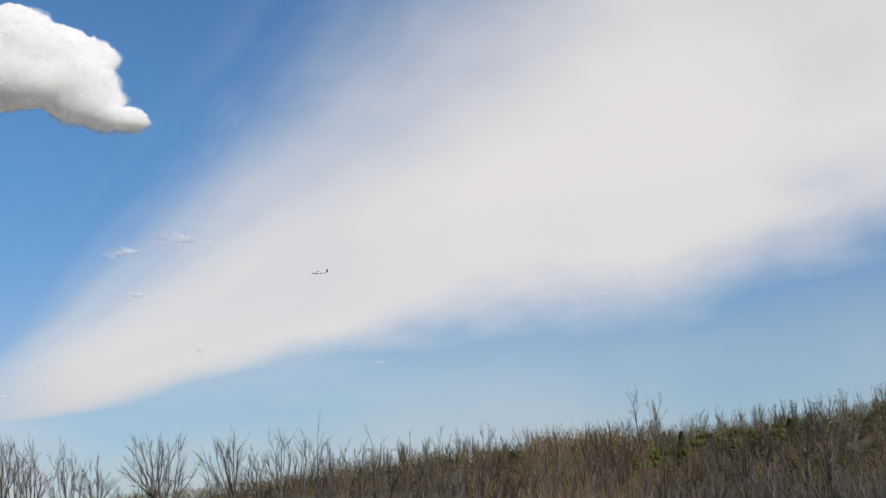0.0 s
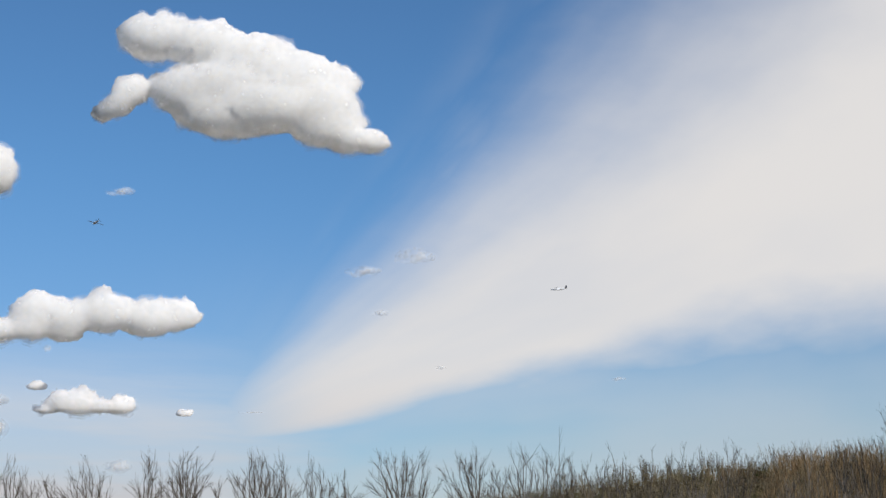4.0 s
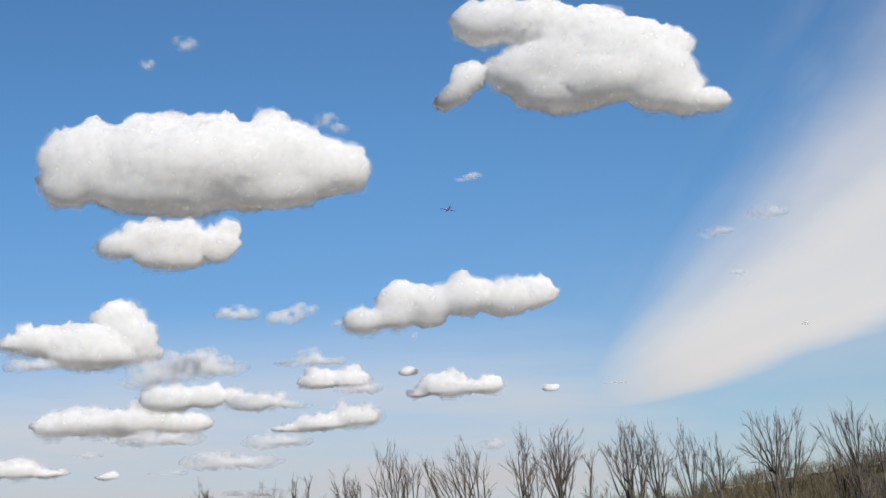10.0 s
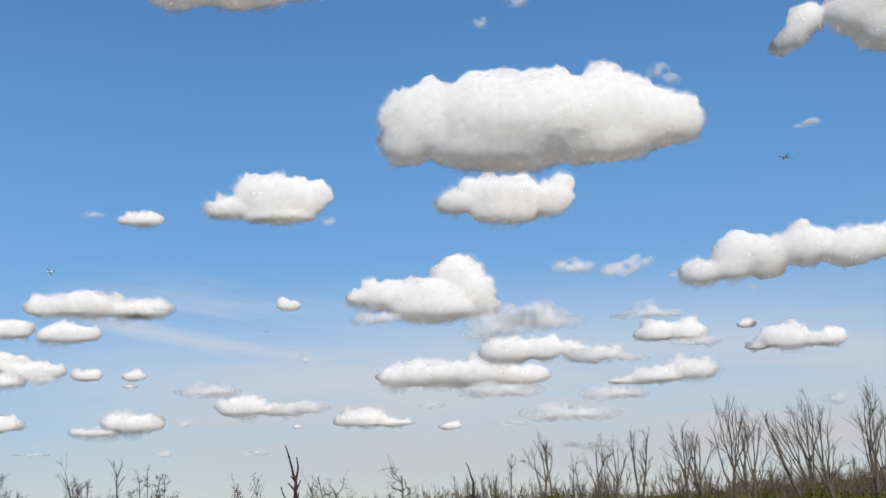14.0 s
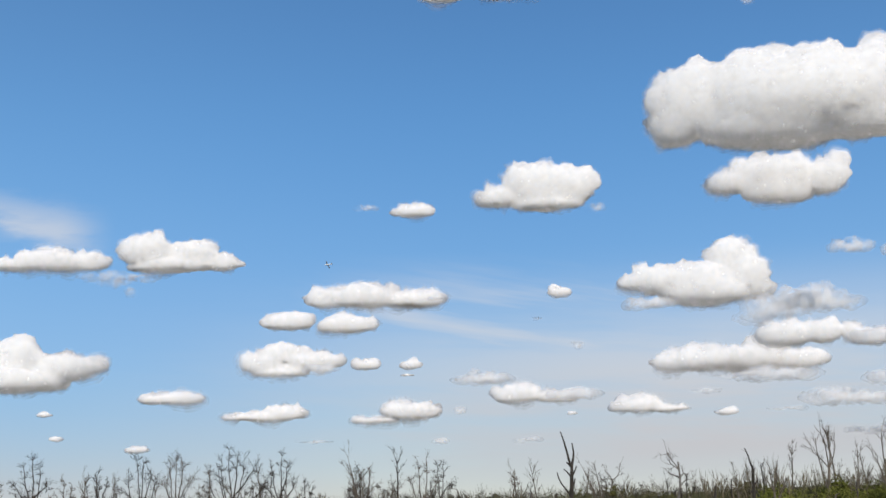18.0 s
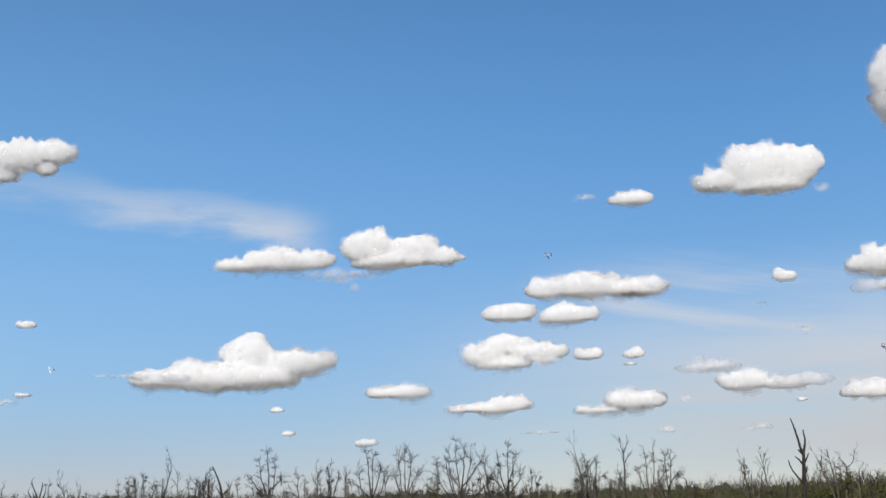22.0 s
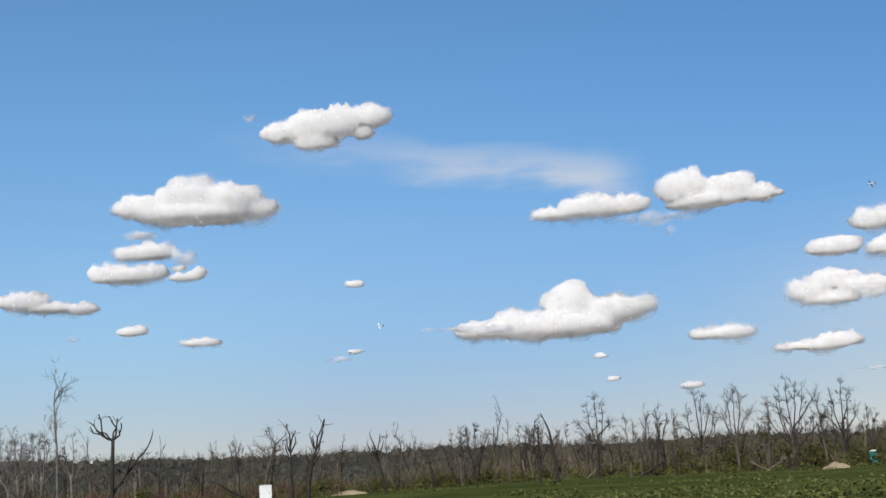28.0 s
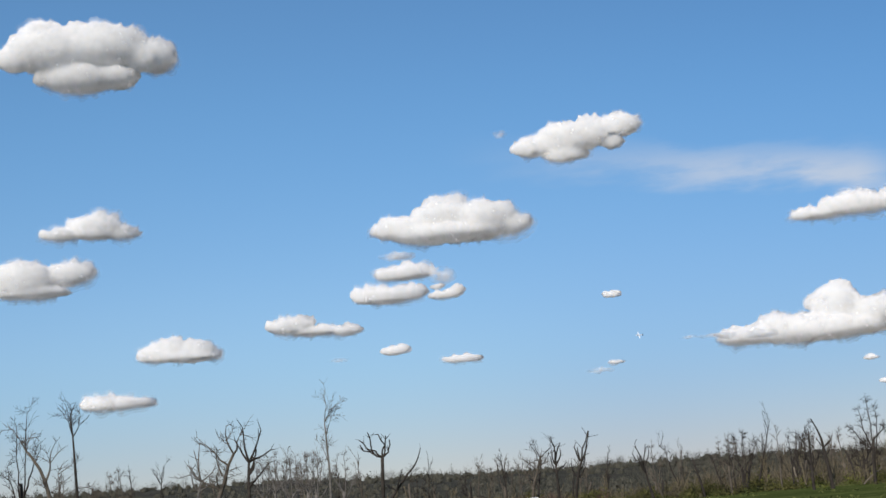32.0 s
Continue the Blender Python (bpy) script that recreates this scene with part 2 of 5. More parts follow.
MEADOW = material("meadow_grass", meadow)
BARK = material("grey_brown_bark", plain((0.045, 0.037, 0.029), (0.14, 0.115, 0.088), 1.5, 0.95, relief=0.02))
BARK_GREY = material("pale_grey_bark", plain((0.07, 0.063, 0.055), (0.19, 0.17, 0.15), 1.5, 0.95, relief=0.02))
BARK_DARK = material("dark_dead_bark", plain((0.016, 0.013, 0.011), (0.055, 0.045, 0.036), 1.5, 0.95, relief=0.02))
BARK_PALE = material("pale_stripped_wood", plain((0.1, 0.082, 0.06), (0.22, 0.18, 0.135), 1.5, 0.9, relief=0.02))
WOODS = material("bare_woodland", plain((0.042, 0.034, 0.021), (0.155, 0.125, 0.078), 0.06, 0.95, island=0.55))
HILLWOOD = material("hillside_woodland", plain((0.034, 0.027, 0.015), (0.235, 0.188, 0.108), 0.05, 0.95, island=0.6))
# the greyed tone carries the haze of distance in the base colour
FARWOOD = material("dark_distant_woodland", plain((0.034, 0.034, 0.028), (0.085, 0.08, 0.06), 0.03, 0.95, island=0.5))
BUDS = material("tan_budding_woodland", plain((0.11, 0.072, 0.036), (0.225, 0.148, 0.075), 0.06, 0.95, island=0.4))
OLIVE_TWIGS = material("olive_budding_twigs", plain((0.026, 0.028, 0.013), (0.095, 0.09, 0.042), 0.1, 0.95, island=0.5))
REDBUD = material("reddish_twigs", plain((0.075, 0.04, 0.032), (0.15, 0.088, 0.066), 0.3, 0.95, island=0.4))
LEAF = material("young_green_leaves", leafy((0.04, 0.05, 0.013), (0.21, 0.21, 0.05)))
GRASS = material("long_grass", leafy((0.06, 0.075, 0.02), (0.19, 0.2, 0.068)))
CROWN = material("mixed_bare_crowns", leafy((0.03, 0.025, 0.015), (0.235, 0.185, 0.108), 0.11))
# same greying by distance, mixed into the crown colours
FARCROWN = material("haze_greyed_crowns", leafy((0.062, 0.06, 0.048), (0.125, 0.117, 0.088)))
LEAF_DULL = material("dull_olive_leaves", leafy((0.034, 0.036, 0.015), (0.145, 0.135, 0.05)))
NEEDLES = material("dark_evergreen_needles", leafy((0.012, 0.03, 0.014), (0.04, 0.075, 0.03)))
HEAPED = material("heaped_cloud", vapour(0.64))
EDGE_NEAR = material("cloud_edge", shreds(0.4, 3.0, 0.1, 0.5))
EDGE_MIDDLE = material("thin_cloud_edge", shreds(0.3, 3.0, 0.2, 0.55))
EDGE_FAR = material("faint_cloud_edge", shreds(0.2, 2.4, 0.25, 0.6))
EDGE_LAST = material("faintest_cloud_edge", shreds(0.11, 2.0, 0.3, 0.65))
PUFF = material("hazy_cloud", shreds(0.24, 2.4, 0.3, 0.62))
SHRED = material("cloud_shred", shreds(0.14, 2.6, 0.36, 0.64))

# ---------------------------------------------------------------- ground


def step(x, a, b):
    t = np.clip((x - a) / (b - a), 0, 1)
    return t * t * (3 - 2 * t)


def land(x, y):
    """Height of the ground: a nearly level field, then wooded slopes."""
    d, az = np.hypot(x, y), np.degrees(np.arctan2(-x, y))
    field = np.interp(az, [-30, 11, 21, 36, 55, 66, 74, 95], [1.2, 1.1, 1.05, 0.7, -0.7, 0.1, -0.4, -0.4])
    ridge = np.interp(az, [-60, -20, -11, -4.6, 2, 5.5, 14.5, 19, 23, 30, 45, 68, 83, 90, 120], [5.0, 4.75, 3.75, 3.5, 3.1, 2.6, 1.55, 1.35, 1.1, 0.7, 0.6, 0.9, 1.2, 1.45, 1.45])
    far = np.interp(az, [-60, 6, 24, 60, 120], [480, 620, 800, 1300, 1300])
    z = field * step(d, 60, 235)
    near = np.where(az > 30, 262 + (0.5 * far - 262) * step(az, 30, 55), 262)
    z = z + (far * np.tan(np.radians(ridge)) + 1.6 - field) * step(d, near, far)
    rough = np.sin(x * 0.021 + 1.3) * np.sin(y * 0.017) * step(d, 300, 700) * 2.0
    return z + rough


def link(name, verts, faces, mat, parent=None, label="", smooth=False):
    me = bpy.data.meshes.new(name)
    me.from_pydata(verts, [], faces)
    me.materials.append(mat)
    if smooth:
        me.polygons.foreach_set("use_smooth", [True] * len(me.polygons))
    ob = new(name, me)
    if parent is not None:
        ob.parent = parent
    if label:
        ob["label"] = label
    return ob


def part(name, bm, mat, parent, label=""):
    me = bpy.data.meshes.new(name)
    bm.to_mesh(me)
    bm.free()
    me.materials.append(mat)
    ob = new(name, me)
    if parent is not None:
        ob.parent = parent
    if label:
        ob["label"] = label
    return ob


def build_ground():
    rings = np.concatenate([[0.0], np.geomspace(3, 4900, 150)])
    turns = np.radians(np.concatenate([np.arange(-40, 115, 0.75), np.arange(115, 320, 5.0)]))
    verts, faces, m = [], [], len(turns)
    for r in rings:
        x, y = -np.sin(turns) * r, np.cos(turns) * r
        verts += list(zip(x.tolist(), y.tolist(), land(x, y).tolist()))
    for i in range(len(rings) - 1):
        for j in range(m):
            k = (j + 1) % m
            faces.append((i * m + j, i * m + k, (i + 1) * m + k, (i + 1) * m + j))
    ob = link("ground", verts, faces, MEADOW, smooth=True)
    tagged(ob, "green mown field running out to wooded slopes", "ground", kind="structure")


build_ground()


def spot(az, d, lift=0.0):
    x, y = -math.sin(radians(az)) * d, math.cos(radians(az)) * d
    return Vector((x, y, float(land(np.array(x), np.array(y))) + lift))


# ---------------------------------------------------------------- trees


class Tubes:
    """Collects tapered, bent tubes as one mesh."""

    def __init__(self):
        self.v, self.f = [], []

    def tube(self, pts, radii, sides):
        base, n = len(self.v), len(pts)
        for i, (p, r) in enumerate(zip(pts, radii)):
            d = (pts[min(i + 1, n - 1)] - pts[max(i - 1, 0)]).normalized()
            a = d.cross(Vector((0.31, 0.95, 0.05))).normalized()
            b = d.cross(a)
            for k in range(sides):
                t = 2 * math.pi * k / sides
                q = p + (a * math.cos(t) + b * math.sin(t)) * r
                self.v.append((q.x, q.y, q.z))
        for i in range(n - 1):
            for k in range(sides):
                l = (k + 1) % sides
                self.f.append((base + i * sides + k, base + i * sides + l, base + (i + 1) * sides + l, base + (i + 1) * sides + k))
        self.f.append(tuple(base + (n - 1) * sides + k for k in range(sides)))


def bough(rng, p, d, length, bend=0.12, rise=0.0, n=5):
    """The points of one crooked branch."""
    pts, d = [p.copy()], d.normalized()
    for _ in range(n):
        d = (d + Vector((rng.gauss(0, bend), rng.gauss(0, bend), rng.gauss(0, bend) + rise))).normalized()
        pts.append(pts[-1] + d * (length / n))
    return pts


def taper(r0, r1, n):
    return [r0 + (r1 - r0) * i / n for i in range(n + 1)]


def aside(rng, d, angle):
    """A direction at about that angle from d."""
    side = d.cross(Vector((rng.gauss(0, 1), rng.gauss(0, 1), rng.gauss(0, 1)))).normalized()
    return (d * math.cos(angle) + side * math.sin(angle)).normalized()


def twigs(rng, out, pts, r, length, depth, spread=0.6, count=4, rise=0.06):
    for _ in range(count):
        i = rng.randint(max(1, len(pts) // 3), len(pts) - 1)
        p = pts[i]
        d = aside(rng, (pts[i] - pts[i - 1]).normalized(), rng.uniform(0.5, 1.2) * spread)
        k = 3 if depth else 1
        q = bough(rng, p, d, length * rng.uniform(0.6, 1.15), 0.13, rise, k)
        r0 = max(0.02, r * rng.uniform(0.45, 0.65))
        out.tube(q, taper(r0, max(0.014, r0 * 0.45), k), 3)
        if depth > 0:
            twigs(rng, out, q, r0, length * 0.6, depth - 1, spread, count, rise)


TREES = [0]


def bare_tree(kind, az, d, height, spread, lean=0.0, bark=None, stout=1.0):
    TREES[0] += 1
    rng = random.Random(TREES[0] * 7 + 1)
    foot = spot(az, d, -0.15)
    right = way(az - 90)
    tree = new("bare_tree")
    tree.location = foot
    height = height - foot.z + 0.0
    up = (Vector((0, 0, 1)) + right * lean + way(az) * rng.uniform(-0.1, 0.1)).normalized()
    bark = bark or (BARK_DARK if kind in ("snag", "spar", "fork", "candelabra") or az > 35 and TREES[0] % 2 else BARK)
    girth = {"vase": 0.23, "slim": 0.2, "snag": 0.3, "spar": 0.36, "crooked": 0.22, "candelabra": 0.3, "tuft": 0.18, "fork": 0.27}[kind] * (height / 15) ** 0.7 * stout + 0.03
    O = Vector((0, 0, 0))
    fine = Tubes()
    limbs = []
    if kind == "vase":
        # stems leave low on the trunk, swing outwards and then rise side by side to a rounded top
        hurt = az > 35
        cut = height * (rng.uniform(0.34, 0.52) if hurt else rng.uniform(0.4, 0.54))
        stem = bough(rng, O, up, cut, 0.025, 0.0, 4)
        trunk_r = taper(girth * 1.15, girth * 0.8, 4)
        n = max(3, int(spread * (0.75 if hurt else 0.85) + 1.6))
        for i in range(n):
            out = (i - (n - 1) / 2) / max(1, (n - 1) / 2) + rng.uniform(-0.12, 0.12)
            deep = rng.uniform(-0.4, 0.4) * spread
            start = stem[rng.randint(2, 4) if hurt else rng.choice((2, 3, 4, 4))]
            tip = up * height * (rng.uniform(0.86, 0.96) if hurt else rng.uniform(0.82, 0.92)) * (1 - (0.34 if hurt else 0.18) * out * out) + right * spread * 0.45 * out + way(az) * deep
            knee = start + (right * spread * 0.5 * out * (0.74 if hurt else 0.64) + way(az) * deep * 0.7) + up * (height - cut) * rng.uniform(0.26, 0.4)
            pts = [start * (1 - q) ** 2 + knee * 2 * q * (1 - q) + tip * q * q + Vector((rng.gauss(0, 1), rng.gauss(0, 1), rng.gauss(0, 0.6))) * (0.007 * height * q) for q in (0, 0.15, 0.3, 0.45, 0.6, 0.75, 0.88, 1.0)]
            limbs.append((pts, taper(girth * rng.uniform(0.38, 0.56), 0.05, 7)))
            length = height - cut
            if hurt:
                twigs(rng, fine, pts, girth * 0.22, length * 0.2, 1, 0.6, 5, 0.03)
                twigs(rng, fine, pts[4:], girth * 0.15, length * 0.13, 1, 0.9, 8, -0.03)
            else:
                twigs(rng, fine, pts[1:], girth * 0.24, length * 0.26, 1, 0.34, 5, 0.05)
    elif kind == "candelabra":
        # bare arms that bend out and up from the top of one trunk
        stem = bough(rng, O, up, height * 0.74, 0.02, 0.0, 5)
        trunk_r = taper(girth, girth * 0.75, 5)
        for side, reach, rise, k in ((-1.0, 0.5, 0.95, 5), (-0.72, 0.34, 0.98, 5), (0.06, 0.04, 1.0, 5), (0.5, 0.2, 0.98, 5), (0.9, 0.34, 0.91, 5), (-0.85, 0.46, 0.86, 5)):
            tip = up * height * rise + right * spread * reach * (1 if side > 0 else -1)
            knee = stem[k] + right * spread * reach * 0.8 * (1 if side > 0 else -1) + up * height * 0.05
            pts = [stem[k] * (1 - q) ** 2 + knee * 2 * q * (1 - q) + tip * q * q + Vector((rng.gauss(0, 1), rng.gauss(0, 1), rng.gauss(0, 1))) * 0.22 * q for q in (0, 0.2, 0.4, 0.6, 0.8, 1.0)]
            limbs.append((pts, taper(girth * 0.46, girth * 0.26, 5)))
            twigs(rng, fine, pts[2:], girth * 0.34, height * 0.09, 0, 1.1, 2, 0.1)
    elif kind == "slim":
        stem = bough(rng, O, up, height * 0.93, 0.035, 0.0, 8)
        trunk_r = taper(girth, 0.03, 8)
        for i in range(rng.randint(6, 9)):
            k = rng.randint(3, 7)
            dd = aside(rng, up, rng.uniform(0.3, 0.65))
            length = max(spread * rng.uniform(0.4, 0.75), height * rng.uniform(0.16, 0.26)) * (1.25 - k * 0.09)
            pts = bough(rng, stem[k], dd, length, 0.12, 0.09, 5)
            limbs.append((pts, taper(girth * 0.32, 0.02, 5)))
            twigs(rng, fine, pts, girth * 0.22, length * 0.4, 1, 0.5, 3, 0.06)
        twigs(rng, fine, stem, girth * 0.25, max(spread * 0.4, height * 0.12), 1, 0.5, 5, 0.08)
    elif kind == "snag":
        stem = bough(rng, O, up, height * 0.62, 0.05, 0.0, 6)
        trunk_r = taper(girth, girth * 0.5, 6)
        for i in range(rng.randint(6, 8)):
            k = 6 if i < 3 else rng.randint(4, 6)
            side = right * rng.choice((-1, 1)) * rng.uniform(0.5, 1.0) + way(az) * rng.uniform(-0.5, 0.5)
            dd = (up * (1.3 if i < 2 else 0.55) + side * (0.5 if i < 2 else 1.0)).normalized()
            length = min(height * 0.32, spread * rng.uniform(0.5, 0.8) + 0.5) if i >= 2 else height * rng.uniform(0.28, 0.4)
            pts = bough(rng, stem[k], dd, length, 0.2, 0.2, 5)
            limbs.append((pts, taper(girth * 0.5, girth * 0.22, 5)))
            twigs(rng, fine, pts, girth * 0.35, length * 0.35, 0, 0.9, 2, 0.05)
    elif kind == "spar":
        stem = bough(rng, O, up, height * 0.7, 0.04, 0.0, 6)
        trunk_r = taper(girth, girth * 0.55, 6)
        for i in range(7):
            k = 6 if i < 1 else rng.randint(3, 5)
            dd = (up * (1.0 if i < 2 else 0.4) + right * (rng.choice((-1, 1)) * rng.uniform(0.1, 0.35) if i < 2 else rng.choice((-1, 1)) * 0.8)).normalized()
            length = height * (0.3 if i < 1 else 0.26 if i < 2 else rng.uniform(0.08, 0.14))
            pts = bough(rng, stem[k], dd, length, 0.16, 0.08, 5)
            limbs.append((pts, taper(girth * (0.5 if i < 2 else 0.3), girth * 0.2, 5)))
        twigs(rng, fine, limbs[0][0], girth * 0.2, height * 0.07, 0, 0.9, 2, 0.05)
    elif kind == "fork":
        stem = bough(rng, O, up, height * 0.62, 0.025, 0.0, 6)
        trunk_r = taper(girth, girth * 0.55, 6)
        for side, length, k in ((-0.38, 0.39, 6), (0.22, 0.27, 6), (-0.9, 0.12, 5), (0.95, 0.13, 5), (-0.8, 0.3, 3), (0.9, 0.1, 4), (-1.0, 0.08, 6)):
            pts = bough(rng, stem[k], up + right * side + way(az) * rng.uniform(-0.3, 0.3), height * length, 0.1, 0.1, 5)
            limbs.append((pts, taper(girth * (0.5 if k == 6 else 0.34), girth * 0.2, 5)))
        twigs(rng, fine, limbs[0][0], girth * 0.25, height * 0.07, 0, 0.9, 3, 0.05)
    elif kind == "tuft":
        stem = bough(rng, O, up, height * 0.8, 0.03, 0.0, 8)
        trunk_r = taper(girth, girth * 0.35, 8)
        for i in range(6):
            k = 8 if i < 2 else rng.randint(5, 8)
            dd = (up * 1.2 + right * rng.uniform(-0.6, 0.6) + way(az) * rng.uniform(-0.5, 0.5)).normalized()
            length = height * rng.uniform(0.14, 0.22)
            pts = bough(rng, stem[k], dd, length, 0.14, 0.08, 5)
            limbs.append((pts, taper(girth * 0.3, 0.025, 5)))
            twigs(rng, fine, pts, girth * 0.2, length * 0.5, 1, 0.8, 5, 0.03)
    else:
        stem = bough(rng, O, up, height * 0.7, 0.09, 0.02, 7)
        trunk_r = taper(girth, girth * 0.45, 7)
        for i in range(rng.randint(5, 7)):
            k = rng.randint(3, 7)
            dd = (up * rng.uniform(0.5, 1.1) + right * rng.choice((-1, 1)) * rng.uniform(0.4, 1.0) + way(az) * rng.uniform(-0.6, 0.6)).normalized()
            length = max(height * 0.28, spread * 0.5) * rng.uniform(0.7, 1.05)
            pts = bough(rng, stem[k], dd, length, 0.24, 0.08, 6)
            limbs.append((pts, taper(girth * 0.4, 0.04, 6)))
            twigs(rng, fine, pts, girth * 0.28, length * 0.45, 1, 1.0, 5, 0.02)
    t = Tubes()
    t.tube(stem, trunk_r, 7)
    link("trunk", t.v, t.f, bark, tree, smooth=True)
    for pts, radii in limbs:
        t = Tubes()
        t.tube(pts, radii, 5)
        link("limb", t.v, t.f, bark, tree, smooth=True)
    if fine.v:
        tagged(link("twig_crown", fine.v, fine.f, bark, tree), kind="stuff")
    words = {"vase": "leafless grey-brown tree with upswept limbs in the tree line", "slim": "slender leafless tree with thin side branches",
             "snag": "dark broken dead tree with bare stub limbs", "candelabra": "dark dead tree with bare upturned arms", "fork": "dark dead trunk with a forked top and short stubs", "spar": "thick dark dead trunk with a snapped forked top", "crooked": "crooked leafless tree with twisted twiggy limbs",
             "tuft": "tall thin leafless tree with a small twiggy top"}[kind]
    if abs(lean) > 0.15:
        words = "leaning " + words
    return tagged(tree, words, "tree", "trees along the field edge")


bare_tree("vase", -5.62, 330, 28.0, 7.6, 0.00)
bare_tree("vase", -6.60, 330, 28.4, 7.6, 0.00)
bare_tree("vase", -11.30, 330, 28.8, 5.1, 0.00)
bare_tree("vase", -12.16, 330, 30.1, 5.1, 0.00)
bare_tree("vase", -13.71, 330, 29.5, 6.4, 0.00)
bare_tree("vase", -14.55, 330, 30.7, 7.6, 0.00)
bare_tree("slim", -7.75, 330, 34.3, 5.1, -0.07)
bare_tree("slim", -8.39, 330, 34.1, 5.1, 0.02)
bare_tree("vase", 38.35, 240, 8.3, 3.7, 0.00)
bare_tree("slim", 41.37, 255, 11.3, 3.9, -0.17)
bare_tree("crooked", 38.76, 240, 14.0, 5.6, 0.0, BARK_GREY, 1.2)
bare_tree("slim", 36.33, 225, 8.3, 1.7, 0.00)
bare_tree("slim", 35.35, 255, 10.4, 3.0, 0.00)
bare_tree("slim", 34.36, 240, 12.3, 3.2, 0.00)
bare_tree("vase", 63.11, 225, 12.9, 5.6, 0.00)
bare_tree("vase", 61.84, 225, 9.8, 4.3, 0.00)
bare_tree("slim", 60.88, 240, 10.7, 2.8, 0.00)
bare_tree("slim", 60.14, 240, 9.7, 2.8, 0.00)
bare_tree("vase", 59.16, 255, 13.7, 6.4, 0.00)
bare_tree("vase", 57.76, 240, 13.5, 4.6, 0.00)
bare_tree("vase", 55.58, 240, 14.4, 8.8, 0.00)
bare_tree("slim", 54.49, 240, 12.0, 4.2, 0.00)
bare_tree("vase", 53.87, 240, 13.4, 5.1, 0.00)
bare_tree("slim", 50.65, 240, 13.1, 4.6, -0.21)
bare_tree("slim", 49.33, 255, 13.9, 3.9, 0.00)
bare_tree("vase", 48.35, 225, 11.7, 4.3, 0.00)
bare_tree("vase", 47.70, 225, 10.7, 3.5, 0.00)
bare_tree("slim", 44.78, 225, 9.0, 3.5, 0.00)
bare_tree("fork", 42.69, 205, 13.2, 1.8, -0.03, stout=1.5)
bare_tree("slim", 41.43, 225, 10.2, 4.3, -0.25)
bare_tree("spar", 35.76, 205, 10.3, 3.2, -0.12)
bare_tree("vase", 34.99, 225, 9.2, 3.9, 0.00)
bare_tree("snag", 86.75, 190, 15.0, 4.4, -0.02)
bare_tree("vase", 85.86, 225, 11.8, 4.3, 0.00, bark=BARK_GREY)
bare_tree("vase", 85.04, 255, 13.5, 5.9, 0.00, bark=BARK_GREY)
bare_tree("vase", 84.21, 255, 13.8, 5.9, 0.00, bark=BARK_GREY)
bare_tree("tuft", 83.65, 190, 16.9, 2.9, 0.02, bark=BARK_GREY)
bare_tree("candelabra", 81.67, 190, 11.6, 4.6, 0.00)
bare_tree("slim", 79.92, 240, 9.4, 2.8, 0.00)
bare_tree("slim", 78.00, 255, 9.3, 2.0, 0.00)
bare_tree("slim", 76.91, 225, 9.0, 2.6, 0.00)
bare_tree("crooked", 76.00, 231, 12.5, 3.7, 0.00, stout=1.3)
bare_tree("crooked", 75.70, 233, 12.0, 3.2, 0.05)
bare_tree("snag", 74.93, 190, 9.6, 2.4, 0.04)
bare_tree("snag", 74.3, 190, 10.2, 2.6, 0.08)
bare_tree("snag", 71.27, 190, 7.8, 3.3, -0.14)
bare_tree("slim", 70.11, 240, 10.1, 3.7, -0.28)
bare_tree("vase", 68.36, 225, 8.9, 5.2, 0.00)
bare_tree("slim", 67.44, 240, 12.3, 5.6, 0.26)
bare_tree("slim", 66.49, 225, 9.0, 2.6, 0.00)
bare_tree("crooked", 65.34, 190, 10.5, 4.4, -0.10)
bare_tree("spar", 64.65, 190, 9.1, 1.5, -0.08)
bare_tree("vase", 60.51, 255, 10.9, 4.4, 0.00)
bare_tree("vase", 61.44, 225, 6.5, 3.9, 0.00)
bare_tree("vase", 95.22, 225, 21.8, 4.3, 0.04)
bare_tree("crooked", 93.8, 200, 18.5, 5.0, -0.2, stout=1.4)
bare_tree("tuft", 93.14, 190, 17.4, 2.2, 0.0, stout=1.3)
bare_tree("crooked", 88.2, 200, 16.4, 4.2, 0.03, stout=1.5)
bare_tree("snag", 88.9, 202, 12.7, 3.5, 0.0, stout=0.8, bark=BARK_GREY)
bare_tree("vase", 84.52, 255, 13.5, 4.9, 0.00, bark=BARK_GREY)
bare_tree("slim", 90.11, 225, 11.8, 1.4, 0.00)
bare_tree("vase", 91.80, 225, 11.6, 4.3, 0.00)
bare_tree("vase", 67.90, 240, 10.3, 3.7, 0.00)

bare_tree("spar", 82.1, 200, 12.0, 2.0, 0.62, stout=0.75)
bare_tree("vase", 19.37, 232, 20.7, 5.0, 0.04)
bare_tree("vase", 16.31, 240, 21.5, 6.1, -0.13)
bare_tree("vase", 16.29, 248, 21.8, 4.6, -0.01)
bare_tree("vase", 15.53, 232, 19.9, 4.1, -0.05)
bare_tree("slim", 18.47, 240, 16.7, 2.7, 0.13)
bare_tree("vase", 14.34, 248, 19.9, 5.1, -0.01)
bare_tree("vase", 13.31, 232, 18.0, 4.0, -0.00)
bare_tree("vase", 10.88, 240, 21.3, 6.5, -0.17)
bare_tree("vase", 11.36, 268, 23.7, 6.5, 0.08)
bare_tree("vase", 10.77, 268, 23.4, 5.7, 0.09)
bare_tree("vase", 7.74, 268, 23.7, 6.2, -0.26)
bare_tree("vase", 7.97, 268, 24.1, 6.0, -0.08)
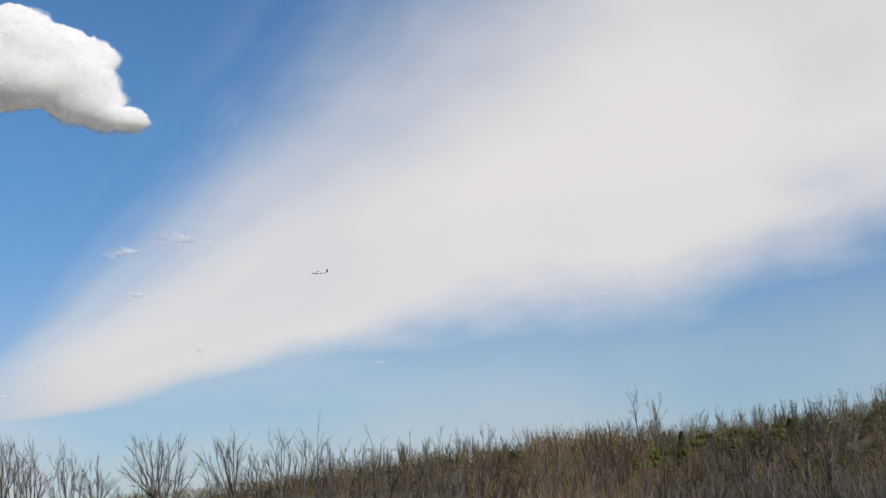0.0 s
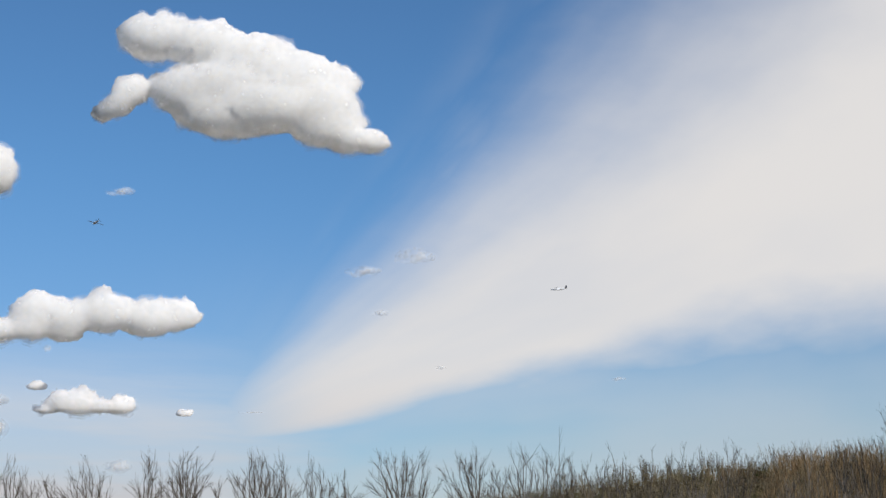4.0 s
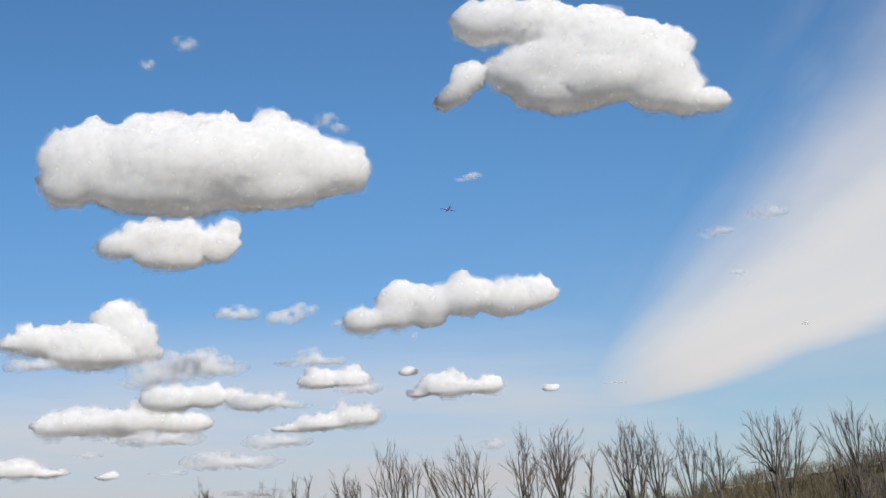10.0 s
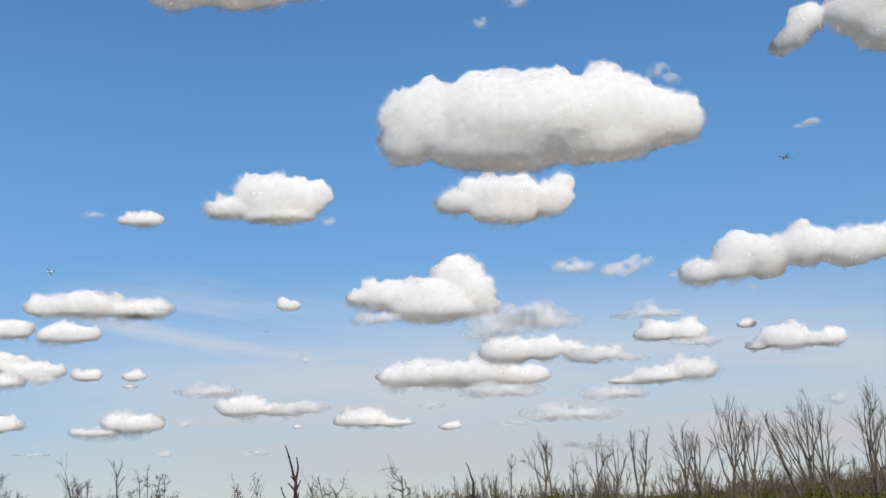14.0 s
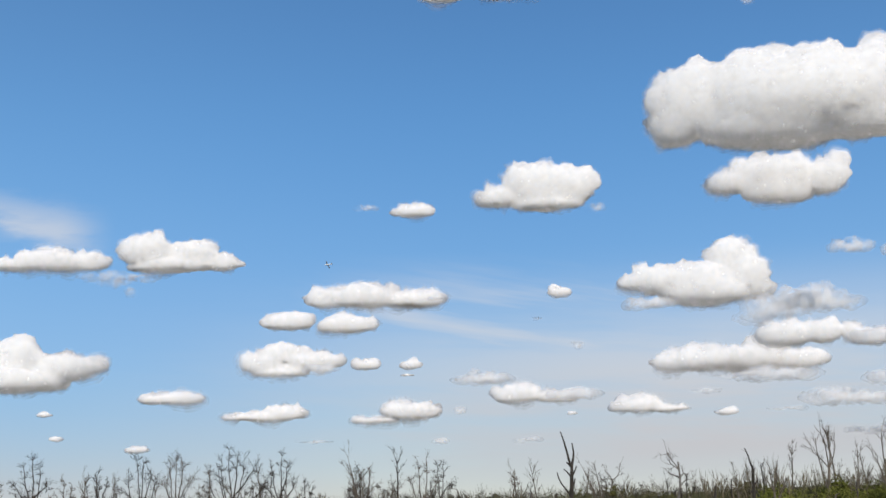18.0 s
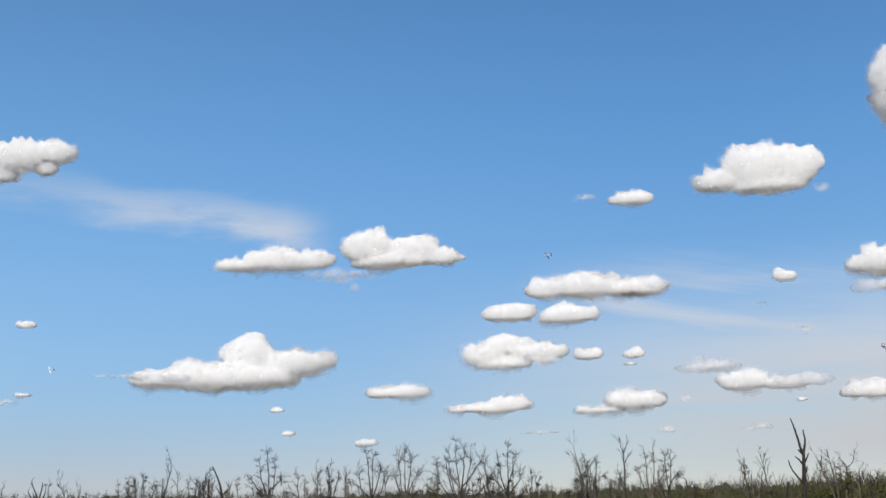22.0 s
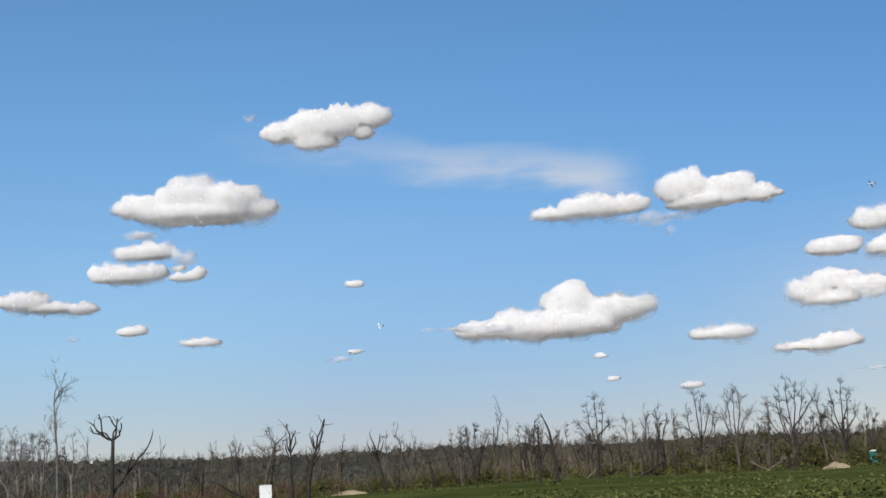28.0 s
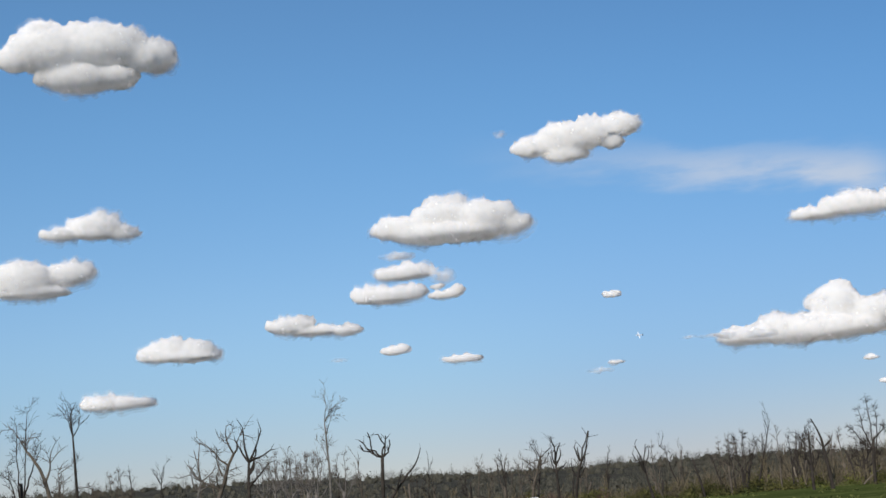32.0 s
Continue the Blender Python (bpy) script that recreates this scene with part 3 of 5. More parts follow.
bare_tree("vase", 7.17, 268, 22.2, 3.0, -0.08)
bare_tree("vase", 6.44, 268, 25.1, 4.0, 0.01)
bare_tree("vase", 5.60, 268, 24.2, 3.5, 0.03)
bare_tree("vase", 4.96, 268, 25.0, 2.8, 0.01)
bare_tree("slim", 4.38, 268, 23.0, 2.3, 0.01)
bare_tree("vase", 4.01, 268, 22.7, 2.6, 0.03)
bare_tree("slim", 3.46, 268, 22.4, 2.4, 0.03)
bare_tree("vase", 2.79, 268, 24.5, 3.8, 0.03)
bare_tree("slim", 1.98, 268, 22.9, 2.5, 0.03)
bare_tree("vase", 0.91, 268, 22.4, 3.4, 0.02)
bare_tree("vase", 0.24, 268, 22.2, 3.5, 0.04)
bare_tree("vase", -1.29, 330, 27.9, 4.9, 0.05)
bare_tree("vase", -1.83, 330, 28.5, 4.9, 0.05)
bare_tree("vase", 25.23, 240, 20.0, 4.9, -0.15)
bare_tree("vase", 22.57, 248, 20.4, 4.3, -0.46)
bare_tree("vase", 22.09, 232, 20.2, 5.1, -0.22)
bare_tree("vase", 20.57, 240, 20.8, 3.1, -0.04)
bare_tree("vase", 19.42, 248, 22.2, 5.3, -0.02)
bare_tree("vase", 27.46, 232, 16.6, 2.8, -0.06)
bare_tree("vase", 33.03, 240, 16.2, 4.3, -0.05)
bare_tree("slim", 32.65, 248, 16.0, 2.8, -0.02)
bare_tree("slim", 32.07, 232, 11.2, 1.9, 0.03)
bare_tree("vase", 30.85, 240, 15.1, 3.1, -0.02)
bare_tree("vase", 30.43, 248, 15.0, 3.3, 0.06)
bare_tree("slim", 29.39, 232, 16.3, 2.5, -0.02, stout=1.3)
bare_tree("slim", 29.45, 240, 16.6, 3.0, 0.12, stout=1.3)
bare_tree("vase", 26.88, 248, 17.0, 4.2, -0.28)
bare_tree("vase", 27.00, 232, 15.0, 3.6, -0.05)
bare_tree("vase", 25.84, 240, 19.7, 6.0, 0.01)
bare_tree("vase", 25.18, 248, 19.6, 4.6, 0.05)
bare_tree("slim", 23.11, 232, 19.1, 2.3, -0.40, stout=1.8)
bare_tree("vase", 22.95, 240, 20.9, 5.1, -0.03)
bare_tree("vase", 22.36, 248, 13.0, 3.7, 0.05)
bare_tree("vase", 20.58, 232, 20.6, 3.0, -0.03)
bare_tree("vase", 20.34, 240, 17.9, 3.8, -0.00)
bare_tree("vase", 19.13, 248, 22.1, 6.5, -0.04)
bare_tree("slim", 18.42, 232, 16.3, 2.2, 0.08)
bare_tree("vase", 16.78, 240, 21.4, 6.8, 0.01, stout=1.2)
bare_tree("vase", 15.16, 248, 20.9, 3.5, -0.14)
bare_tree("vase", 14.06, 232, 18.8, 4.7, -0.11)
bare_tree("vase", 13.13, 240, 17.7, 3.4, -0.09)
bare_tree("vase", 86.2, 245, 13.0, 4.6, 0.00, bark=BARK_GREY)
bare_tree("vase", 85.4, 238, 12.4, 5.0, 0.03, bark=BARK_GREY)
bare_tree("vase", 83.1, 240, 12.0, 4.2, -0.04, bark=BARK_GREY)
rng = random.Random(78)
for _ in range(8):
    bare_tree(rng.choice(("vase", "vase", "slim")), round(rng.uniform(24.5, 34), 2), rng.uniform(250, 278), rng.uniform(9, 12.5), rng.uniform(3.0, 4.5), rng.uniform(-0.1, 0.06))
rng = random.Random(79)
for _ in range(34):
    bare_tree(rng.choice(("vase", "vase", "crooked", "tuft", "slim")), round(rng.uniform(41, 68), 2), rng.uniform(240, 268), rng.uniform(7.5, 11.5), rng.uniform(3.0, 5.0), rng.uniform(-0.12, 0.12))
rng = random.Random(77)
for _ in range(56):
    az = rng.uniform(29, 97)
    bare_tree(rng.choice(("vase", "slim", "slim", "crooked")), round(az, 2), rng.uniform(246, 285), rng.uniform(6.5, 10.5) + (2.0 if az > 80 else 0.0), rng.uniform(2.5, 4.5), rng.uniform(-0.12, 0.12))

# ---------------------------------------------------------------- woods on the slopes


def template(seed, height, count, twig=5):
    """A plain leafless tree for the woods: stem, limbs and straight twigs."""
    rng = random.Random(seed)
    t = Tubes()
    stem = bough(rng, Vector((0, 0, 0)), Vector((0, 0, 1)), height, 0.05, 0.0, 4)
    t.tube(stem, taper(0.2, 0.05, 4), 4)
    for _ in range(count):
        i = rng.randint(1, 3)
        p = bough(rng, stem[i], aside(rng, Vector((0, 0, 1)), rng.uniform(0.25, 0.7)), height * rng.uniform(0.25, 0.5), 0.1, 0.1, 3)
        t.tube(p, taper(0.09, 0.03, 3), 3)
        for _ in range(twig):
            j = rng.randint(1, 3)
            q = p[j]
            e = q + (aside(rng, (p[j] - p[j - 1]).normalized(), rng.uniform(0.2, 0.8)) + Vector((0, 0, 0.3))) * height * rng.uniform(0.07, 0.16)
            t.tube([q, e], [0.045, 0.02], 3)
    return np.array(t.v), t.f


def fan_template(seed, height, spread):
    """A plain leafless tree whose stems fan out and rise together."""
    rng = random.Random(seed)
    t = Tubes()
    O, up = Vector((0, 0, 0)), Vector((0, 0, 1))
    stem = bough(rng, O, up, height * 0.45, 0.04, 0.0, 3)
    t.tube(stem, taper(0.2, 0.14, 3), 5)
    for i in range(9):
        a, out = rng.uniform(0, 6.283), rng.uniform(0.1, 1.0)
        side = Vector((math.cos(a), math.sin(a), 0)) * spread * 0.5 * out
        start, tip = stem[rng.randint(1, 3)], side + up * height * rng.uniform(0.8, 0.97) * (1 - 0.18 * out * out)
        knee = start + side * 0.75 + up * height * 0.18
        pts = [start * (1 - q) ** 2 + knee * 2 * q * (1 - q) + tip * q * q for q in (0, 0.25, 0.5, 0.75, 1.0)]
        t.tube(pts, taper(0.09, 0.04, 4), 3)
        twigs(rng, t, pts[1:], 0.07, height * 0.14, 0, 0.5, 7, 0.05)
    return np.array(t.v), t.f


def brush(seed, count, r, h):
    """A tangle of thin upright sprays, as bare crowns and scrub show from afar."""
    rng = random.Random(seed)
    v, f = [], []
    for _ in range(count):
        a, q = rng.uniform(0, 6.283), rng.uniform(0, 1) ** 0.5
        p = Vector((math.cos(a) * r * q, math.sin(a) * r * q, rng.uniform(0, 0.75) * h))
        d = Vector((math.cos(a) * 0.5 * q + rng.gauss(0, 0.25), math.sin(a) * 0.5 * q + rng.gauss(0, 0.25), 1.0)).normalized()
        w = d.cross(Vector((rng.gauss(0, 1), rng.gauss(0, 1), 0.1))).normalized() * rng.uniform(0.025, 0.07)
        e = p + d * h * rng.uniform(0.25, 0.5)
        k = len(v)
        v += [tuple(p - w), tuple(p + w), tuple(e + w * 0.4), tuple(e - w * 0.4)]
        f.append((k, k + 1, k + 2, k + 3))
    return np.array(v), f


def leaf_clump(seed, leaves, r, size, core=0.44):
    """A lumpy heart of foliage with loose leaves standing off it."""
    rng = random.Random(seed)
    bm = bmesh.new()
    bmesh.ops.create_icosphere(bm, subdivisions=1, radius=r * core)
    for w in bm.verts:
        w.co *= 1.0 + 0.42 * noise.noise(w.co * (1.7 / r) + Vector((seed, 0, 0))) + rng.uniform(-0.07, 0.07)
    v, f = [tuple(w.co) for w in bm.verts], [tuple(w.index for w in g.verts) for g in bm.faces]
    bm.free()
    for _ in range(leaves):
        a, b = rng.uniform(0, 6.283), rng.uniform(-0.2, 1.0)
        q = Vector((math.cos(a) * math.sqrt(max(0, 1 - b * b)), math.sin(a) * math.sqrt(max(0, 1 - b * b)), b)) * r
        q *= rng.uniform(0.45, 1.1) * (0.95 + 0.9 * noise.noise(q * (1.5 / r) + Vector((seed * 3.1, 0, 0))))
        u = Vector((rng.gauss(0, 1), rng.gauss(0, 1), rng.gauss(0, 1))).normalized()
        w = u.cross(Vector((rng.gauss(0, 1), rng.gauss(0, 1), rng.gauss(0, 1)))).normalized()
        s = size * rng.uniform(0.6, 1.3)
        k = len(v)
        v += [tuple(q - u * s), tuple(q + w * s * 0.5), tuple(q + u * s), tuple(q - w * s * 0.5)]
        f.append((k, k + 1, k + 2, k + 3))
    return np.array(v), f


def scatter(name, templates, places, mat, label, category):
    """Many copies of a few shapes in one mesh. places: x, y, z, turn, scale, stretch."""
    vs, fs, base = [], [], 0
    for i, (x, y, z, turn, s, h) in enumerate(places):
        v, f = templates[i % len(templates)]
        c, sn = math.cos(turn) * s, math.sin(turn) * s
        w = np.column_stack([v[:, 0] * c - v[:, 1] * sn + x, v[:, 0] * sn + v[:, 1] * c + y, v[:, 2] * h + z])
        vs.append(w)
        fs += [tuple(base + k for k in g) for g in f]
        base += len(v)
    ob = link(name, np.vstack(vs).tolist(), fs, mat)
    return tagged(ob, label, category, kind="stuff")


def field_of(rng, count, az0, az1, d0, d1, s0=0.8, s1=1.2, lift=-0.2):
    out = []
    for _ in range(count):
        az, d = rng.uniform(az0, az1), rng.uniform(d0, d1)
        p = spot(az, d, lift)
        out.append((p.x, p.y, p.z, rng.uniform(0, 6.28), rng.uniform(s0, s1), rng.uniform(s0, s1)))
    return out


def ridge_of(rng, count, az0, az1, s0, s1):
    """Places along the crest of the land."""
    out = []
    for _ in range(count):
        az = rng.uniform(az0, az1)
        p = spot(az, float(np.interp(az, [-60, 6, 24, 60, 120], [480, 620, 800, 1300, 1300])) * rng.uniform(0.9, 1.03), -0.3)
        out.append((p.x, p.y, p.z, rng.uniform(0, 6.28), rng.uniform(s0, s1), rng.uniform(s0, s1)))
    return out


rng = random.Random(5)
bare = [template(20 + i, 12.0, 10) for i in range(7)]
tangle = [brush(40 + i, 42, 2.3, 7.0) for i in range(6)]
scrub = [brush(50 + i, 90, 1.6, 3.6) for i in range(6)]
scatter("wooded_hill", bare, field_of(rng, 270, -21, 14, 262, 640, 0.45, 0.85), HILLWOOD, "dense leafless brown woodland covering the hillside", "woodland")
scatter("hill_brush", tangle, field_of(rng, 900, -21, 14, 262, 640, 0.6, 1.05) + field_of(rng, 300, -21, -4, 262, 560, 0.5, 0.95) + ridge_of(rng, 500, -21, 14, 0.6, 1.0), HILLWOOD, "brown twiggy crowns filling the hillside wood", "woodland")
scatter("wooded_slope", bare, field_of(rng, 140, 12, 42, 285, 820, 0.5, 0.8), WOODS, "leafless brown woodland on a low slope", "woodland")
scatter("slope_brush", tangle, field_of(rng, 350, 12, 26, 285, 820, 0.6, 1.0) + field_of(rng, 250, 25, 42, 285, 820, 0.4, 0.7) + ridge_of(rng, 200, 13, 25, 0.45, 0.8) + ridge_of(rng, 200, 24, 45, 0.3, 0.55), WOODS, "brown twiggy crowns on a low slope", "woodland")
scatter("far_woods", bare, field_of(rng, 100, 40, 97, 700, 1320, 0.6, 0.9), FARWOOD, "low dark line of distant leafless woods", "woodland")
scatter("far_brush", tangle, field_of(rng, 600, 40, 97, 300, 1320, 0.8, 1.3) + ridge_of(rng, 450, 44, 97, 0.6, 1.1), FARWOOD, "distant brown woods seen between the trunks", "woodland")
stems = [template(160 + i, 13.0, 5, 3) for i in range(6)]
scatter("hillside_trunks", stems, field_of(rng, 120, -21, 9, 250, 264, 0.5, 0.85) + field_of(rng, 120, -21, 9, 265, 420, 0.6, 1.0), BARK_GREY, "pale grey trunks standing in the hillside wood", "woodland")
scatter("hillside_dark_trunks", stems, field_of(rng, 90, -21, 9, 250, 264, 0.5, 0.85) + field_of(rng, 120, -21, 9, 265, 400, 0.6, 1.0), BARK_DARK, "dark trunks standing in the hillside wood", "woodland")
scatter("hill_foot_greenery", [leaf_clump(690 + i, 84, 1.25, 0.125) for i in range(5)], field_of(rng, 70, -11.5, -7, 250, 262, 0.8, 1.8, 0.6) + field_of(rng, 14, -9.3, -7.3, 380, 420, 1.2, 2.4, 8.0) + field_of(rng, 26, -13, -9.5, 430, 480, 1.2, 2.2, 6.0), LEAF, "fresh green leafing trees in the hillside wood", "shrubs")
fans = [fan_template(260 + i, 13.0, 6.0) for i in range(8)]
scatter("hillside_fan_trees", fans, field_of(rng, 170, -21, 9, 254, 300, 0.6, 0.95) + field_of(rng, 150, -21, 6, 300, 460, 0.7, 1.0) + ridge_of(rng, 90, -21, 8, 0.7, 1.0), WOODS, "leafless trees with rising limbs on the wooded hill", "woodland")
scatter("hillside_pale_trees", fans, field_of(rng, 60, -21, 7, 252, 275, 0.6, 0.9), BARK_GREY, "pale leafless trees at the foot of the hill", "woodland")
tan_spots = []
for _ in range(46):
    p = spot(-5.0 + 1.7 * rng.gauss(0, 1), rng.uniform(252, 330), -0.2)
    tan_spots.append((p.x, p.y, p.z, rng.uniform(0, 6.28), rng.uniform(0.75, 1.0), rng.uniform(0.75, 1.0)))
scatter("budding_fan_trees", fans, tan_spots, BUDS, "tan budding trees with rising limbs on the hill", "woodland")
bud_spots = []
for _ in range(250):
    p = spot(-5.0 + 1.9 * rng.gauss(0, 1), rng.uniform(290, 540), -0.2)
    bud_spots.append((p.x, p.y, p.z, rng.uniform(0, 6.28), rng.uniform(0.8, 1.5), rng.uniform(0.8, 1.5)))
scatter("budding_trees", tangle, bud_spots, BUDS, "tan trees coming into bud on the hillside", "woodland")
scatter("thicket", [template(60 + i, 6.0, 6, 4) for i in range(5)], field_of(rng, 210, 12, 97, 232, 290, 0.5, 1.1), WOODS, "tangled leafless saplings along the field edge", "thicket")
scatter("sapling_stand", [template(80 + i, 9.0, 8, 4) for i in range(5)], field_of(rng, 90, 13, 38, 246, 285, 0.5, 1.0), WOODS, "close-grown leafless saplings below taller trees", "thicket")
scatter("field_edge_scrub", scrub, field_of(rng, 480, 12, 97, 232, 300, 0.5, 1.0), WOODS, "brown twiggy scrub along the field edge", "thicket")
scatter("woodland_edge", tangle, field_of(rng, 190, 19, 36, 258, 300, 0.45, 0.75), WOODS, "brown twiggy wood behind the field-edge trees", "thicket")
scatter("scrub_wood", tangle, field_of(rng, 240, 50, 70, 256, 330, 0.45, 0.85), WOODS, "brown twiggy scrub wood behind the field-edge trees", "thicket")
scatter("reddish_scrub", scrub, field_of(rng, 30, 73, 86, 205, 235, 0.5, 0.85), REDBUD, "reddish budding scrub beside the field", "shrubs")

clumps = [leaf_clump(90 + i, 110, 1.25, 0.14, 0.28) for i in range(6)]


def hedge_of(rng, count, az0, az1, d0, d1, s0, s1, rise):
    """Foliage heaped to an uneven top."""
    out = []
    for _ in range(count):
        az, d = rng.uniform(az0, az1), rng.uniform(d0, d1)
        top = rise * (0.55 + 1.5 * noise.noise(Vector((az * 0.9, d * 0.05, 3.0))) + 0.5 * noise.noise(Vector((az * 3.1, d * 0.2, 8.0))))
        p = spot(az, d, 0.1 + max(0.0, top) * rng.uniform(0, 1))
        size = rng.uniform(s0, s1)
        out.append((p.x, p.y, p.z, rng.uniform(0, 6.28), size, size * rng.uniform(0.6, 1.0)))
    return out


scatter("green_undergrowth", clumps, hedge_of(rng, 900, 8, 36, 228, 252, 0.9, 1.9, 3.0) + hedge_of(rng, 440, 8, 36, 240, 264, 0.8, 1.7, 4.0), LEAF, "fresh green shrubs along the field edge", "shrubs")
scatter("olive_canopy", clumps, hedge_of(rng, 800, 29.5, 60, 250, 290, 1.0, 2.2, 3.6), LEAF_DULL, "rounded olive crowns of a leafing thicket behind the field", "shrubs")
scatter("olive_brush", tangle, field_of(rng, 760, 29, 54, 252, 300, 0.5, 0.9), OLIVE_TWIGS, "olive twiggy thicket coming into leaf", "thicket")
scatter("olive_undergrowth", clumps, hedge_of(rng, 1050, 26, 97, 230, 330, 0.6, 1.6, 2.0) + hedge_of(rng, 260, 66, 93, 222, 246, 0.6, 1.4, 1.6) + hedge_of(rng, 260, 36, 60, 228, 262, 0.8, 1.8, 2.2), LEAF_DULL, "olive-green scrub between the trees", "shrubs")

crowns = [leaf_clump(290 + i, 42, 1.25, 0.22, 0.7) for i in range(6)]
scatter("far_crowns", crowns, field_of(rng, 1000, 40, 98, 330, 1320, 1.6, 3.6, 1.0) + field_of(rng, 900, 64, 98, 500, 1320, 2.0, 4.0, 0.5) + ridge_of(rng, 260, 40, 98, 1.2, 2.4), FARCROWN, "uneven grey-brown crowns of distant woods", "woodland")
sprays = [leaf_clump(390 + i, 96, 1.25, 0.17, 0.25) for i in range(6)]
scatter("hill_crowns", sprays, field_of(rng, 700, -21, 42, 266, 640, 1.0, 2.4, 0.7) + hedge_of(rng, 900, -21, 9, 266, 600, 1.2, 2.8, 1.5) + ridge_of(rng, 200, -21, 40, 1.0, 2.0), CROWN, "uneven brown crowns on the wooded hillside", "woodland")
hollow = [leaf_clump(190 + i, 30, 0.9, 0.12) for i in range(5)]
scatter("grass_tussocks", hollow, field_of(rng, 520, 8, 97, 214, 238, 0.35, 0.95, -0.3), LEAF, "low green tussocks at the edge of the mown field", "grass")
tufts = [leaf_clump(490 + i, 8, 0.22, 0.11, 0.6) for i in range(5)]
patches = []
for _ in range(220):
    az, d, wide = rng.uniform(8, 24) if rng.random() < 0.2 else rng.uniform(44, 82), 1.0 / rng.uniform(1 / 232, 1 / 45), rng.uniform(0.3, 2.2)
    for _ in range(rng.randint(6, 22)):
        p = spot(az + math.degrees(rng.gauss(0, wide) / d), d + rng.gauss(0, 0.02 * d))
        patches.append((p.x, p.y, p.z, rng.uniform(0, 6.28), rng.uniform(0.7, 1.6), rng.uniform(0.5, 1.1)))
scatter("field_grass", [(v[12:], [tuple(k - 12 for k in g) for g in f if len(g) == 4]) for v, f in tufts], patches, GRASS, "patches of longer pale blades in the mown field", "grass")
banks = []
for _ in range(150):
    p = spot(rng.uniform(38, 84), rng.uniform(223, 236), -0.1)
    banks.append((p.x, p.y, p.z, rng.uniform(0, 6.28), rng.uniform(0.8, 2.2), rng.uniform(0.4, 0.85)))
scatter("grassy_banks", clumps, banks, GRASS, "overgrown grassy banks at the field edge", "grass")
scatter("green_saplings", clumps, field_of(rng, 90, 30, 70, 238, 275, 0.8, 1.7, 0.5), LEAF, "green leafing saplings among the bare trees", "shrubs")
scatter("hillside_greenery", clumps, field_of(rng, 90, -21, 12, 262, 330, 0.9, 2.0, 1.0) + field_of(rng, 200, -21, 6, 330, 600, 1.0, 2.6, 1.4), LEAF_DULL, "olive leafing bushes below the hillside wood", "shrubs")


def evergreen(az, d, top, width):
    foot = spot(az, d, -0.2)
    tree = new("evergreen_tree")
    tree.location = foot
    h = top - foot.z
    rng = random.Random(int(az * 100))
    t = Tubes()
    t.tube(bough(rng, Vector((0, 0, 0)), Vector((0, 0, 1)), h, 0.01, 0.0, 6), taper(0.22, 0.03, 6), 6)
    link("trunk", t.v, t.f, BARK_DARK, tree, smooth=True)
    v, f = [], []
    for i in range(1500):
        q = rng.uniform(0.15, 1.0)
        r = width * 0.5 * (1 - q) ** 0.8 * rng.uniform(0.3, 1.1) + 0.1
        a = rng.uniform(0, 6.283)
        p = Vector((math.cos(a) * r, math.sin(a) * r, q * h))
        e = p + Vector((math.cos(a) * 0.5, math.sin(a) * 0.5, rng.uniform(-0.35, 0.15)))
        w = Vector((-math.sin(a), math.cos(a), 0.3)) * 0.12
        k = len(v)
        v += [tuple(p - w), tuple(p + w), tuple(e)]
        f.append((k, k + 1, k + 2))
    tagged(link("crown", v, f, NEEDLES, tree), kind="stuff")
    return tagged(tree, "dark green pointed evergreen among bare trees", "tree")


evergreen(-9.1, 440, 34.0, 4.6)
evergreen(-13.2, 470, 38.5, 7.0)

# ---------------------------------------------------------------- things at the field edge
TEAL = material("teal_moulded_plastic", plain((0.0, 0.17, 0.16), (0.01, 0.27, 0.25), 0.8, 0.45))
WHITE = material("white_painted_sheet", plain((0.68, 0.68, 0.66), (0.82, 0.82, 0.8), 0.7, 0.5))
DARK = material("dark_vent_plastic", plain((0.02, 0.02, 0.02), (0.05, 0.05, 0.05), 3.0, 0.6))
EARTH = material("dry_spoil_earth", plain((0.2, 0.15, 0.09), (0.4, 0.31, 0.2), 0.5, 0.95, relief=0.1))


def block(bm, x, y, z, w, d, h, bevel=0.03):
    """A box on its base centre with softened edges."""
    g = bmesh.ops.create_cube(bm, size=1.0, matrix=Matrix.Translation((x, y, z + h / 2)) @ Matrix.Diagonal((w, d, h, 1)))
    edges = list({e for v in g["verts"] for e in v.link_edges})
    bmesh.ops.bevel(bm, geom=edges, offset=bevel, segments=2, affect="EDGES")
    return bm


